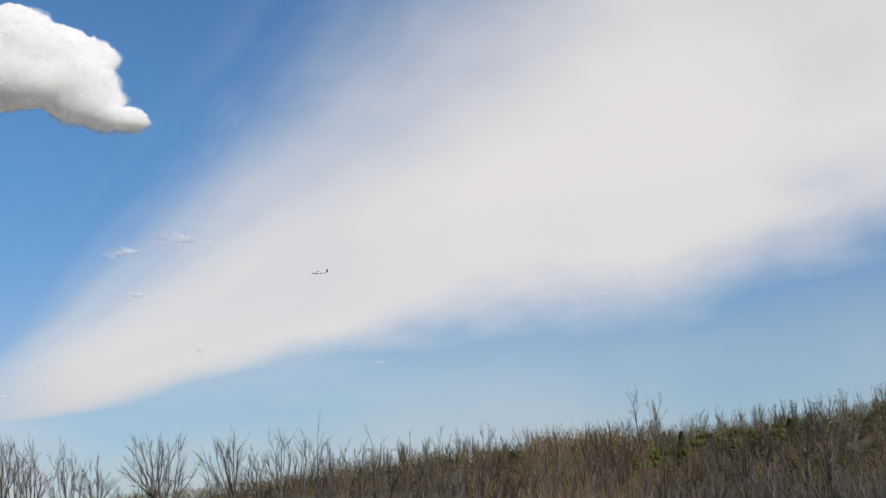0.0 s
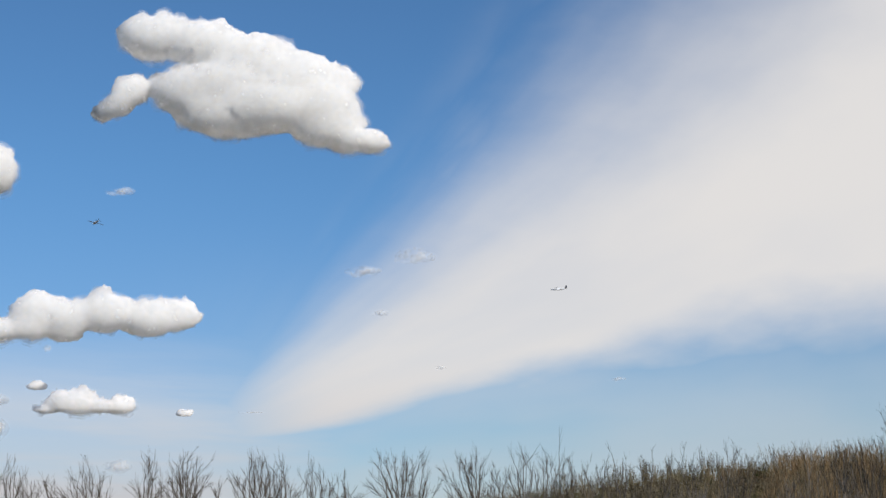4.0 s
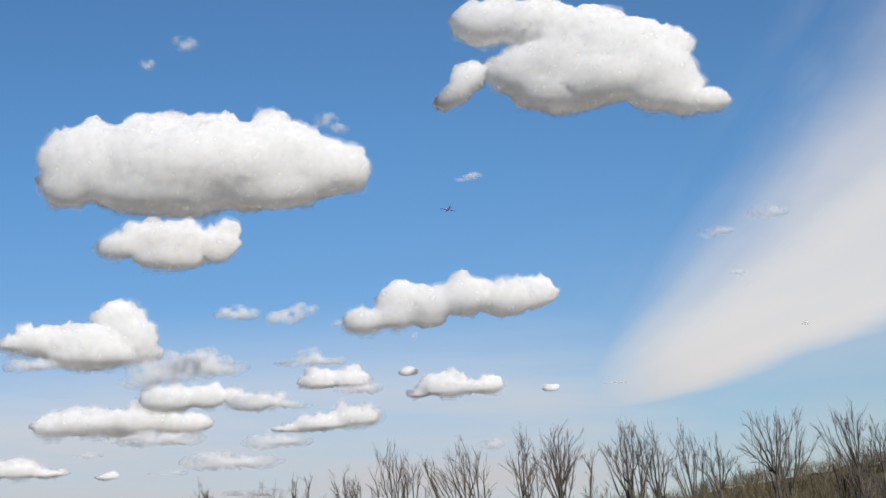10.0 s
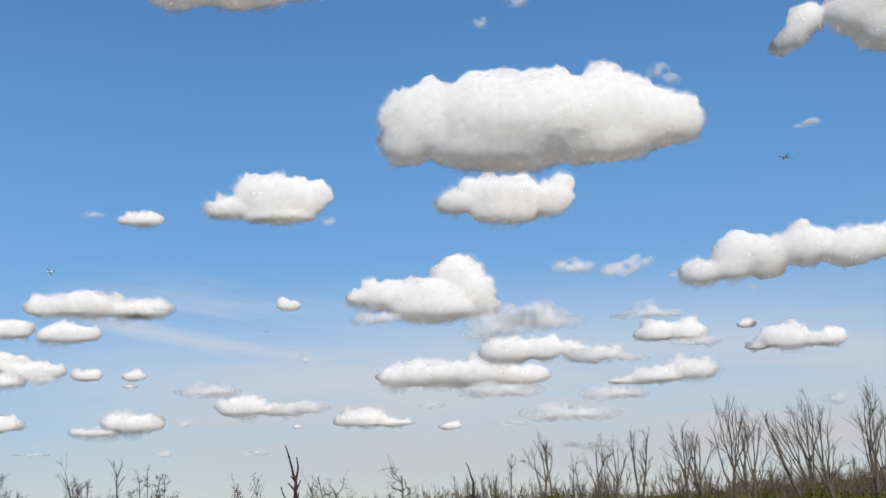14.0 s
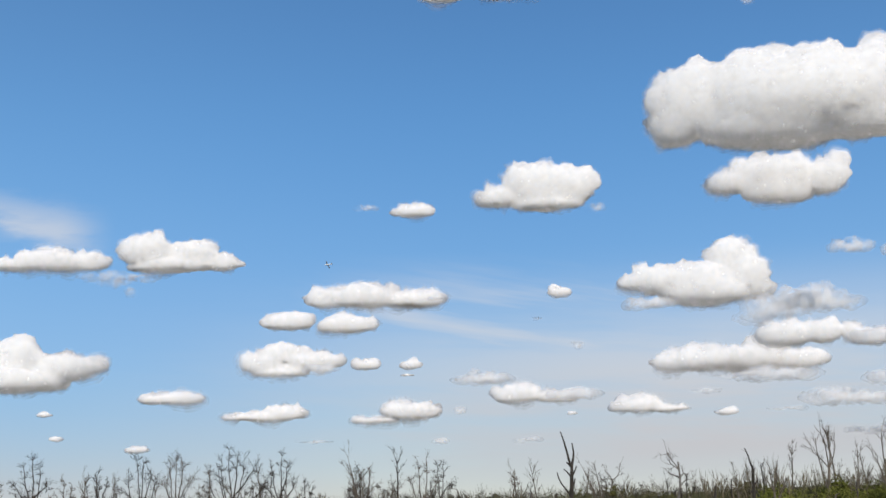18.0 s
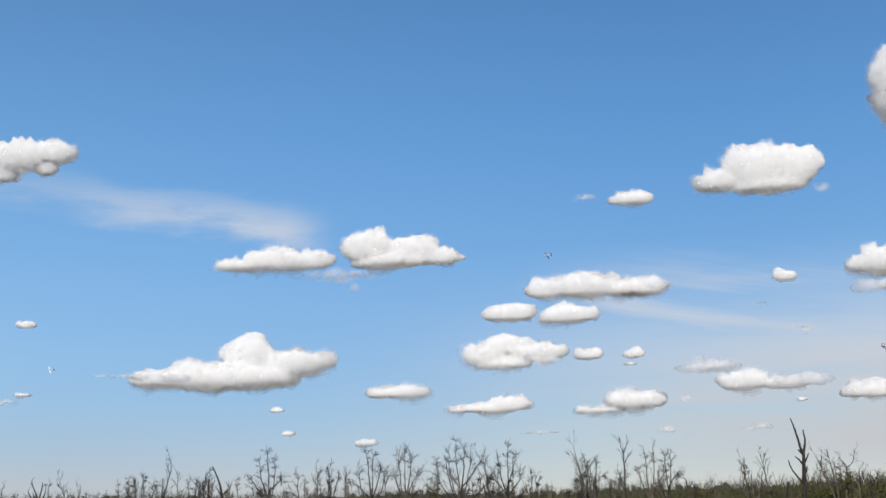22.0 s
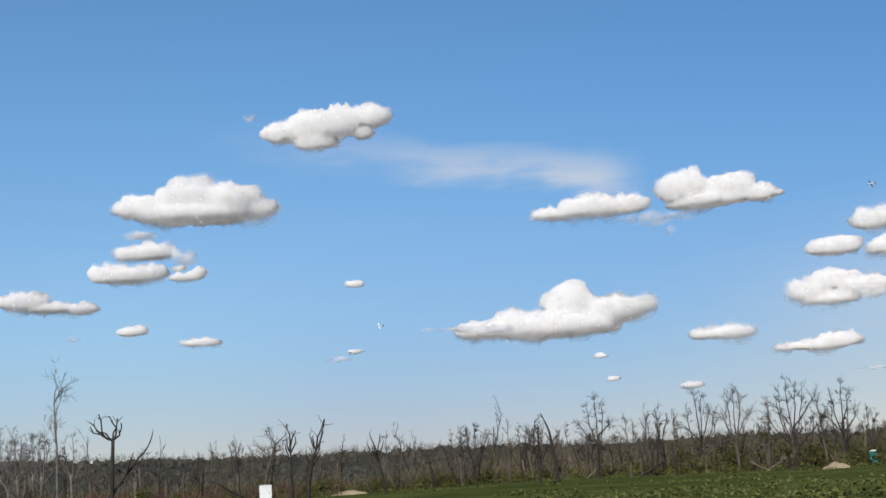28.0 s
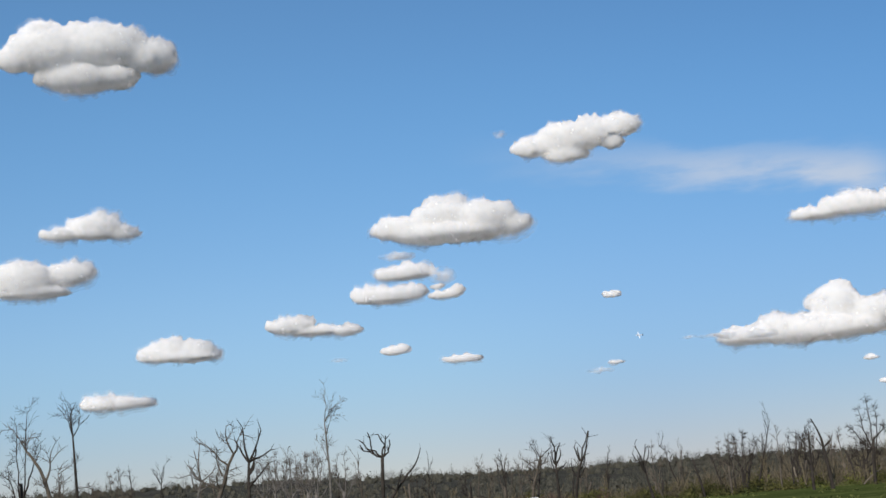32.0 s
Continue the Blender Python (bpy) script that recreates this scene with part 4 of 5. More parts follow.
def cabin(name, az, d, shell, roofing, label, category, w=1.15, deep=1.2, h=2.05, peak=0.22):
    """A portable field cabin: base, walls, door with handle, vents, domed roof."""
    foot = spot(az, d)
    ob = new(name)
    ob.matrix_world = Matrix.Translation(foot) @ pose(0, 0, 0, 0, 0, az)
    part("skid_base", block(bmesh.new(), 0, 0, -0.05, w + 0.04, deep + 0.04, 0.18), DARK, ob)
    part("body", block(bmesh.new(), 0, 0, 0.13, w, deep, h - 0.13, 0.05), shell, ob)
    door = part("door", block(bmesh.new(), 0, -deep / 2 - 0.015, 0.2, w * 0.74, 0.05, h - 0.35, 0.015), shell, ob)
    part("handle", block(bmesh.new(), w * 0.3, -deep / 2 - 0.06, 1.05, 0.05, 0.06, 0.16, 0.01), DARK, door)
    for sx in (-1, 1):
        for k in range(3):
            part("vent_slat", block(bmesh.new(), sx * (w / 2 + 0.006), 0, h - 0.35 + k * 0.07, 0.02, deep * 0.5, 0.035, 0.004), DARK, ob)
    bm = block(bmesh.new(), 0, 0, h, w + 0.1, deep + 0.1, peak, 0.08)
    for v in bm.verts:
        if v.co.z > h + peak * 0.6:
            v.co.x *= 0.78
            v.co.y *= 0.78
    part("roof", bm, roofing, ob)
    bm = bmesh.new()
    bmesh.ops.create_cone(bm, cap_ends=True, segments=12, radius1=0.055, radius2=0.055, depth=0.3, matrix=Matrix.Translation((w * 0.3, deep * 0.3, h + peak + 0.05)))
    part("vent_pipe", bm, DARK, ob)
    return tagged(ob, label, category)


cabin("portable_toilet", 52.84, 236, TEAL, WHITE, "teal plastic portable toilet with a white roof", "portable toilet")
cabin("white_hut", 75.92, 214, WHITE, WHITE, "plain white box-shaped hut at the field edge", "hut", w=1.75, deep=1.6, h=2.15, peak=0.1)


def heap(az, d, width, height, seed, mat, label):
    """A low uneven heap."""
    rng = random.Random(seed)
    foot = spot(az, d, -0.1)
    v, f, m, rings = [], [], 28, 8
    for i in range(rings + 1):
        q = i / rings
        for j in range(m):
            a = 2 * math.pi * j / m
            r = width / 2 * (1 - q) * (1 + 0.16 * noise.noise(Vector((math.cos(a) * 1.5 + seed, math.sin(a) * 1.5, q * 2))))
            z = height * (1 - (1 - q) ** 2) * (1 + 0.25 * noise.noise(Vector((math.cos(a) + seed, math.sin(a), q * 3)))) + rng.uniform(-0.04, 0.04) * (1 - q)
            v.append((math.cos(a) * r, math.sin(a) * r * 0.55, z))
    for i in range(rings):
        for j in range(m):
            k = (j + 1) % m
            f.append((i * m + j, i * m + k, (i + 1) * m + k, (i + 1) * m + j))
    ob = link("earth_mound", v, f, mat, smooth=True)
    ob.matrix_world = Matrix.Translation(foot) @ pose(0, 0, 0, 0, 0, az)
    return tagged(ob, label, "mound")


heap(53.85, 240, 7.0, 1.25, 1, EARTH, "low tan mound of bare earth at the field edge")
heap(47.45, 226, 4.0, 1.0, 2, EARTH, "small pale earth mound beside the scrub")
heap(54.2, 226, 5.0, 0.9, 3, EARTH, "small pale earth mound beside the scrub")
heap(72.7, 222, 6.0, 0.7, 4, EARTH, "flat pale spoil heap at the field edge")


def fallen_log(az, d, length, tilt, turn, radius, mat, label):
    """A storm-felled trunk with a root end and broken branch stubs."""
    rng = random.Random(int(az * 31))
    foot = spot(az, d, radius * 0.6)
    ob = new("fallen_log")
    ob.matrix_world = Matrix.Translation(foot) @ pose(0, 0, 0, 0, 0, az + turn)
    d0 = Vector((math.cos(radians(tilt)), 0.1, math.sin(radians(tilt))))
    pts = bough(rng, Vector((-length / 2 * d0.x, 0, 0)), d0, length, 0.05, 0.0, 7)
    t = Tubes()
    t.tube(pts, taper(radius * 0.8, radius * 0.35, 7), 7)
    link("trunk", t.v, t.f, mat, ob, smooth=True)
    for _ in range(4):
        i = rng.randint(3, 7)
        t = Tubes()
        t.tube(bough(rng, pts[i], aside(rng, d0, 0.8) + Vector((0, 0, 0.3)), length * rng.uniform(0.12, 0.3), 0.15, 0.0, 3), taper(radius * 0.4, 0.03, 3), 5)
        link("branch_stub", t.v, t.f, mat, ob, smooth=True)
    return tagged(ob, label, "log", "storm-felled logs")


for az, tilt, turn, length in ((44.9, 24, 180, 5.5), (38.5, 26, 180, 6.0), (50.2, 30, 180, 5.0), (33.0, 14, 0, 5.0), (61.0, 20, 0, 4.5), (77.2, 38, 180, 5.5)):
    fallen_log(az, 224, length, tilt, turn, 0.24, BARK_DARK, "dark storm-felled trunk leaning in the scrub")
for az, tilt, turn, length in ((41.5, 7, 0, 5.5), (56.4, 35, 0, 3.8), (57.0, 30, 180, 3.2), (63.2, 40, 0, 3.5), (79.0, 10, 0, 5.0)):
    fallen_log(az, 226, length, tilt, turn, 0.15, BARK_PALE, "pale stripped log lying among the shrubs")


def broken_stems(az0, az1, count, seed):
    """Snapped trunks that stand in the scrub."""
    rng = random.Random(seed)
    for _ in range(count):
        az, d = rng.uniform(az0, az1), rng.uniform(224, 262)
        ob = new("snapped_trunk")
        ob.location = spot(az, d, -0.2)
        h, r = rng.uniform(3.0, 6.5), rng.uniform(0.13, 0.26)
        mat = rng.choice((BARK, BARK, BARK, BARK_DARK, BARK_DARK, BARK_DARK, BARK_DARK, BARK_PALE))
        pts = bough(rng, Vector((0, 0, 0)), Vector((rng.gauss(0, 0.14), rng.gauss(0, 0.14), 1)), h, 0.05, 0.0, 5)
        t = Tubes()
        t.tube(pts, taper(r, r * 0.6, 5), 6)
        link("trunk", t.v, t.f, mat, ob, smooth=True)
        for _ in range(rng.randint(1, 3)):
            t = Tubes()
            t.tube(bough(rng, pts[rng.randint(2, 5)], aside(rng, Vector((0, 0, 1)), rng.uniform(0.5, 1.3)), rng.uniform(0.6, 2.0), 0.15, 0.0, 3), taper(r * 0.4, 0.03, 3), 4)
            link("branch_stub", t.v, t.f, mat, ob, smooth=True)
        words = "pale stripped snapped trunk standing in scrub" if mat == BARK_PALE else "dark snapped trunk standing in scrub"
        tagged(ob, words, "tree stump", "snapped trunks along the field edge")


broken_stems(31, 97, 84, 11)

# ---------------------------------------------------------------- aircraft
HULL = material("white_aircraft_paint", plain((0.7, 0.7, 0.7), (0.82, 0.82, 0.82), 1.0, 0.35))
NAVY = material("dark_blue_aircraft_paint", plain((0.015, 0.02, 0.035), (0.03, 0.04, 0.06), 1.0, 0.35))
PANE = material("tinted_canopy", plain((0.02, 0.025, 0.03), (0.04, 0.045, 0.05), 1.0, 0.1))


def aerofoil(span, root, tip, sweep, thick, matrix):
    """One tapered wing, from its root along +x; the chord runs along y."""
    bm = bmesh.new()
    rows = []
    for x, c, o in ((0, root, 0), (span * 0.97, tip, sweep), (span, tip * 0.6, sweep)):
        ring = []
        for y, z in ((0.5, 0.0), (0.3, 0.5), (-0.1, 0.42), (-0.5, 0.0), (-0.1, -0.3), (0.3, -0.35)):
            ring.append(bm.verts.new(matrix @ Vector((x, y * c - o, z * thick * c))))
        rows.append(ring)
    for a, b in zip(rows, rows[1:]):
        for i in range(6):
            bm.faces.new((a[i], a[(i + 1) % 6], b[(i + 1) % 6], b[i]))
    bm.faces.new(rows[0][::-1])
    bm.faces.new(rows[-1])
    return bm


def aircraft(az, el, d, heading, bank, size, hull, tail, label):
    ob = new("aircraft")
    ob.matrix_world = Matrix.Translation(way(az, el) * d + Vector((0, 0, 1.6))) @ pose(0, 0, 0, 0, 0, az + heading) @ pose(0, 0, 0, 0, bank, 0) @ Matrix.Scale(size, 4)
    t = Tubes()
    ys = (4.4, 4.2, 3.4, 2.0, 0.0, -2.0, -3.6, -4.6)
    t.tube([Vector((0, y, 0.12 if y < -3 else 0.0)) for y in ys], [0.1, 0.3, 0.5, 0.62, 0.62, 0.48, 0.3, 0.12], 12)
    link("fuselage", t.v, t.f, hull, ob, smooth=True)
    for s in (-1, 1):
        part("wing", aerofoil(5.0, 1.7, 0.9, 0.3, 0.13, Matrix.Translation((0, 0.6, -0.2)) @ Matrix.Diagonal((s, 1, 1, 1))), hull, ob)
        part("tailplane", aerofoil(1.8, 1.0, 0.6, 0.25, 0.1, Matrix.Translation((0, -4.0, 0.2)) @ Matrix.Diagonal((s, 1, 1, 1))), tail, ob)
    part("fin", aerofoil(1.7, 1.3, 0.7, 0.5, 0.1, Matrix.Translation((0, -3.9, 0.2)) @ pose(0, 0, 0, 0, -90, 0)), tail, ob)
    bm = bmesh.new()
    bmesh.ops.create_uvsphere(bm, u_segments=12, v_segments=8, radius=1.0, matrix=Matrix.Translation((0, 1.3, 0.5)) @ Matrix.Diagonal((0.36, 1.1, 0.42, 1)))
    part("canopy", bm, PANE, ob)
    bm = bmesh.new()
    bmesh.ops.create_cone(bm, cap_ends=True, segments=10, radius1=0.17, radius2=0.03, depth=0.4, matrix=Matrix.Translation((0, 4.55, 0)) @ pose(0, 0, 0, -90, 0, 0))
    hub = part("spinner", bm, tail, ob)
    for k in range(3):
        part("propeller_blade", block(bmesh.new(), 0, 0, 0, 0.1, 0.04, 0.95, 0.01), DARK, hub).matrix_local = Matrix.Translation((0, 4.5, 0)) @ pose(0, 0, 0, 0, 120 * k + 20, 0)
    return tagged(ob, label, "aircraft", "aircraft flying in the sky")


aircraft(4.74, 10.89, 800, 82, -12, 0.95, HULL, NAVY, "small white aircraft with a dark tail in level flight")
aircraft(23.01, 13.45, 800, 20, 8, 0.9, HULL, NAVY, "small white aircraft with a dark tail flying away")
aircraft(51.91, 9.94, 760, 60, 40, 0.5, HULL, NAVY, "small white aircraft banking steeply against the sky")
aircraft(71.23, 5.94, 800, 110, -55, 0.45, HULL, NAVY, "small white aircraft banking low over the trees")

# ---------------------------------------------------------------- clouds
CLOUD_BASE = 420.0
MADE = [0]


def lattice(i, j, k):
    """A repeatable random number in 0 to 1 for each whole point."""
    h = (i * 374761393 + j * 668265263 + k * 2147483647 + 1013904223).astype(np.uint64) & np.uint64(0xFFFFFFFF)
    h = ((h ^ (h >> np.uint64(13))) * np.uint64(1274126177)) & np.uint64(0xFFFFFFFF)
    return ((h ^ (h >> np.uint64(16))) & np.uint64(0xFFFF)).astype(float) / 65535.0


def swirl(p):
    """Smooth noise, -1 to 1, at many points at once."""
    base = np.floor(p)
    t = p - base
    t = t * t * (3 - 2 * t)
    i, j, k = (base[:, c].astype(np.int64) + 4096 for c in range(3))
    out = np.zeros(len(p))
    for a in (0, 1):
        for b in (0, 1):
            for c in (0, 1):
                w = (t[:, 0] if a else 1 - t[:, 0]) * (t[:, 1] if b else 1 - t[:, 1]) * (t[:, 2] if c else 1 - t[:, 2])
                out += w * lattice(i + a, j + b, k + c)
    return out * 2 - 1


def sphere_shape(level):
    bm = bmesh.new()
    bmesh.ops.create_icosphere(bm, subdivisions=level, radius=1.0)
    v, f = np.array([tuple(w.co) for w in bm.verts]), np.array([[w.index for w in g.verts] for g in bm.faces])
    bm.free()
    return v, f


SPHERES = {level: sphere_shape(level) for level in (2, 3)}


def quick_mesh(name, v, f, mat, smooth):
    me = bpy.data.meshes.new(name)
    m, k = f.shape
    me.vertices.add(len(v))
    me.vertices.foreach_set("co", v.astype(np.float32).ravel())
    me.loops.add(m * k)
    me.loops.foreach_set("vertex_index", f.astype(np.int32).ravel())
    me.polygons.add(m)
    me.polygons.foreach_set("loop_start", np.arange(0, m * k, k, dtype=np.int32))
    me.polygons.foreach_set("use_smooth", [smooth] * m)
    me.update(calc_edges=True)
    me.materials.append(mat)
    return me


def cloud(az, el, lobes, thin=False, soft=False):
    """A heaped cloud with its base at that height over the horizon; lobes in degrees: to the right, up, half width, half height."""
    MADE[0] += 1
    seed = MADE[0]
    rng = random.Random(seed)
    d = min(4300.0, CLOUD_BASE / math.tan(radians(max(el, 1.0))))
    width = max(x + rx for x, z, rx, rz in lobes) - min(x - rx for x, z, rx, rz in lobes)
    tall = max(z + rz for x, z, rx, rz in lobes)
    right, ahead = way(az - 90), way(az)
    if thin or soft:
        d *= 0.7
    elif width < 1.6:
        d *= 0.85
    if width < 1.6 and not thin and not soft:
        # small puffs: a flat lens with a few uneven heads
        flat_lobes = []
        for x, z, rx, rz in lobes:
            flat_lobes.append((x, z - rz * 0.2, rx * 0.9, rz * 0.6))
            for _ in range(3):
                q = rng.uniform(-0.6, 0.6)
                flat_lobes.append((x + q * rx, z + rz * rng.uniform(-0.1, 0.25) * (1 - abs(q)), rx * rng.uniform(0.25, 0.45), rz * rng.uniform(0.45, 0.66)))
        lobes = flat_lobes
    k = math.radians(1.0) * d / math.cos(radians(el))
    centre = way(az) * d + Vector((0, 0, 1.6 + d * math.tan(radians(el))))
    place = Matrix.Translation(centre) @ Matrix(((right.x, ahead.x, 0, 0), (right.y, ahead.y, 0, 0), (0, 0, 1, 0), (0, 0, 0, 1))) @ Matrix.Scale(k, 4)
    shift = np.array([seed * 13.7, seed * 5.1, 0.0])
    vs, fs, base = [], [], 0

    def ball(x, y, z, rx, ry, rz, level=2):
        nonlocal base
        v, f = SPHERES[level]
        vs.append(v * np.array([rx, ry, rz]) + np.array([x, y, z]))
        fs.append(f + base)
        base += len(v)

    for x, z, rx, rz in lobes:
        deep = 0.3 * (rx + rz) * rng.uniform(0.92, 1.08)
        y0 = 0.0
        ball(x, y0, z, rx * 0.9, deep, rz * 0.86, 3)
        # heads that swell from the upper side
        for _ in range(10 if width > 3 else 7 if width > 1.6 else 0):
            a, b = rng.uniform(-0.35, 3.49), rng.uniform(-0.1, 1.0)
            c = math.sqrt(1 - b * b)
            size = min((rx * rz) ** 0.5 * rng.uniform(0.14, 0.34), rz * 0.55)
            hx, hy, hz = x + rx * 0.84 * c * math.cos(a), y0 + deep * 0.84 * c * math.sin(a), z + rz * 0.8 * b
            ball(hx, hy, hz, size * 1.2, size * 0.8, size)
    tmp = new("cloud", quick_mesh("cloud", np.vstack(vs), np.vstack(fs), HEAPED, True))
    mod = tmp.modifiers.new("remesh", "REMESH")
    mod.mode, mod.voxel_size = "VOXEL", min(max(width / (60 if thin or soft else 150), 0.018 if width < 1.2 else 0.03), 0.07)
    mod = tmp.modifiers.new("smooth", "SMOOTH")
    mod.factor, mod.iterations = 0.5, 40 if width > 6 else 28 if width > 3 else 8 if width > 1.6 else 2
    body = bpy.data.meshes.new_from_object(tmp.evaluated_get(bpy.context.evaluated_depsgraph_get()))
    bpy.data.objects.remove(tmp)
    n = len(body.vertices)
    co, no = np.empty(n * 3), np.empty(n * 3)
    body.vertices.foreach_get("co", co)
    body.vertices.foreach_get("normal", no)
    co, no = co.reshape(-1, 3), no.reshape(-1, 3)
    # normals are evened to imitate light spread within the heap: its small swellings shade each other little
    edges = np.empty(len(body.edges) * 2, dtype=np.int32)
    body.edges.foreach_get("vertices", edges)
    edges = edges.reshape(-1, 2)
    ends, others = np.concatenate([edges[:, 0], edges[:, 1]]), np.concatenate([edges[:, 1], edges[:, 0]])
    count = np.maximum(1, np.bincount(ends, minlength=n))[:, None]
    even = no.copy()
    for _ in range(120):
        even = 0.3 * even + 0.7 * np.stack([np.bincount(ends, even[others, c], n) for c in range(3)], axis=1) / count
    even /= np.linalg.norm(even, axis=1)[:, None] + 1e-6
    even = even * 0.9 + no * 0.1
    # on all but the largest, downward normals turn up to brighten undersides
    even[:, 2] = np.where(even[:, 2] < 0, even[:, 2] * (1.0 if width > 6 else 0.5), even[:, 2])
    even /= np.linalg.norm(even, axis=1)[:, None] + 1e-6
    small = min(1.0, width / 4.0) ** 0.6
    q = co + shift
    heads = np.clip(0.75 + 0.5 * no[:, 2], 0.45, 1.2)
    swell = (0.06 if width > 6 else 0.02) + swirl(q * 1.3) * 0.13 + ((0.4 - np.abs(swirl(q * 2.7 + 3.0))) * 0.16 + (0.4 - np.abs(swirl(q * 6.1))) * 0.09 + swirl(q * 12.0) * 0.02) * heads
    co = co + even * (swell * small)[:, None]
    # a level, less heaped base
    low, flat = (0.14, 0.8) if width > 5 else (0.3, 0.52) if width > 1.6 else (0.3, 0.8)
    low = low * tall
    co[:, 2] = np.where(co[:, 2] < low, low + (co[:, 2] - low) * flat, co[:, 2]) - low * (1 - flat) * (0.7 if width > 5 else 0.0 if width > 1.6 else 0.3)
    # torn edges: long below and at the ends, short on the heads
    torn = np.clip(0.55 + 1.1 * swirl(co * 1.2 + shift + 9.0) + 0.7 * swirl(co * 3.9 + shift) + 0.35 * swirl(co * 9.0 + shift), 0.1, 1.8) * np.clip(0.9 - 0.2 * no[:, 2], 0.5, 1.1) * (0.35 + 0.65 * small)
    if thin or soft:
        mid = co.mean(axis=0)
        layers = [(size, PUFF if soft else SHRED) for size in (0.22, 0.4, 0.57, 0.74, 0.9, 1.06)]
        sheets = [(mid + (co - mid) * size + no * (0.1 * size * (torn - 0.5))[:, None], mat) for size, mat in layers]
        co, first = sheets[0]
    else:
        first = HEAPED
        ways = ((0.0, EDGE_NEAR), (0.05, EDGE_MIDDLE), (0.11, EDGE_FAR), (0.19, EDGE_LAST)) if width > 1.6 else ((0.02, EDGE_NEAR), (0.06, EDGE_MIDDLE), (0.1, EDGE_FAR))
        sheets = [(co - even * (0.03 * torn * small)[:, None], HEAPED)] + [(co + even * (off * torn)[:, None], mat) for off, mat in ways]
        co = sheets[0][0]
    body.vertices.foreach_set("co", co.ravel())
    body.materials.clear()
    body.materials.append(first)
    body.polygons.foreach_set("use_smooth", [True] * len(body.polygons))
    body.update()
    body.normals_split_custom_set_from_vertices(even.tolist())
    ob = new("cloud", body)
    ob.matrix_world = place
    for out, mat in sheets[1:]:
        layer = body.copy()
        layer.vertices.foreach_set("co", out.ravel())
        layer.materials[0] = mat
        layer.update()
        layer.normals_split_custom_set_from_vertices(even.tolist())
        fringe = new("fringe", layer)
        fringe.parent = ob
        tagged(fringe, "ragged edge of thin white vapour")
    if thin or soft:
        return tagged(ob, "soft half-clear puff of white cloud" if soft else "thin torn shred of pale cloud", "cloud", "clouds in the sky")
    words = "large white heaped cloud with a grey underside" if width > 6 else "white heaped cloud with a flat base" if width > 2.5 else "small white puff of cloud"
    return tagged(ob, words, "cloud", "clouds in the sky")


cloud(17.65, 16.34, [(-3.23, 4.68, 1.41, 0.97), (-0.55, 1.58, 1.77, 0.93), (-5.05, 1.52, 0.40, 0.35), (-1.35, 4.41, 1.77, 0.99), (0.38, 3.85, 1.99, 1.10), (2.33, 3.15, 1.55, 1.10), (4.08, 2.98, 0.71, 0.62), (1.21, 1.88, 2.43, 1.10), (3.39, 1.26, 1.55, 0.99), (4.70, 0.55, 1.22, 0.55), (-1.83, 2.46, 1.55, 0.99), (-3.99, 2.46, 0.80, 0.49), (-4.44, 1.92, 0.57, 0.53), (-0.52, 2.78, 2.10, 0.99), (1.67, 2.95, 2.32, 1.10), (2.97, 2.04, 1.99, 1.10), (0.32, 1.35, 1.33, 0.71)])
cloud(32.40, 13.61, [(-0.43, 2.01, 4.20, 1.72), (-4.38, 2.27, 1.88, 1.55), (-5.30, 1.42, 1.10, 0.99), (-2.39, 2.42, 2.43, 1.81), (0.03, 2.42, 2.65, 1.81), (2.45, 2.28, 2.43, 1.72), (4.19, 1.84, 1.77, 1.28), (5.28, 1.76, 0.88, 0.88), (-1.37, 1.06, 3.31, 1.06), (1.94, 1.00, 2.65, 0.88)])
cloud(33.64, 11.53, [(-0.48, 1.17, 1.77, 0.88), (-2.03, 1.01, 1.22, 0.49), (1.28, 0.97, 1.06, 0.71), (-0.51, 0.62, 1.55, 0.62), (1.74, 1.50, 0.44, 0.40)])
cloud(43.07, 11.44, [(-0.43, 1.40, 1.55, 1.04), (-1.70, 0.98, 1.33, 0.49), (0.85, 1.28, 1.02, 0.80), (-0.12, 0.53, 1.44, 0.53), (1.40, 1.70, 0.51, 0.38)])
cloud(48.68, 11.64, [(0.25, 0.31, 0.88, 0.31), (-0.25, 0.28, 0.53, 0.18)])
cloud(50.39, 11.93, [(0.00, 0.18, 0.57, 0.18)], thin=True)
cloud(23.52, 8.84, [(-1.54, 1.22, 0.95, 0.71), (-0.47, 1.03, 1.06, 0.73), (0.96, 1.25, 1.15, 0.80), (2.55, 1.00, 1.28, 0.66), (3.73, 1.11, 0.88, 0.60), (-2.92, 0.44, 0.99, 0.44), (-1.81, 0.58, 0.84, 0.53), (-0.52, 0.38, 0.77, 0.27)])
cloud(37.36, 7.73, [(1.17, 2.08, 0.88, 0.75), (1.83, 1.32, 0.95, 0.80), (0.10, 1.09, 1.64, 0.80), (-1.38, 1.17, 1.33, 0.52), (-2.40, 1.15, 0.90, 0.28), (0.30, 0.66, 2.10, 0.45), (2.2, 0.75, 0.7, 0.4)])
cloud(34.23, 6.88, [(-0.14, 0.75, 1.55, 0.57), (1.19, 0.91, 0.88, 0.49), (-1.04, 0.35, 0.88, 0.35)], soft=True)
cloud(32.43, 6.02, [(-1.76, 0.61, 1.33, 0.44), (-0.44, 0.66, 0.88, 0.44), (0.66, 0.60, 0.44, 0.44), (1.53, 0.33, 1.10, 0.33)])
cloud(36.33, 5.23, [(-0.99, 0.56, 1.55, 0.44), (0.77, 0.59, 1.55, 0.53), (2.52, 0.40, 1.15, 0.40), (-2.30, 0.51, 0.84, 0.27)])
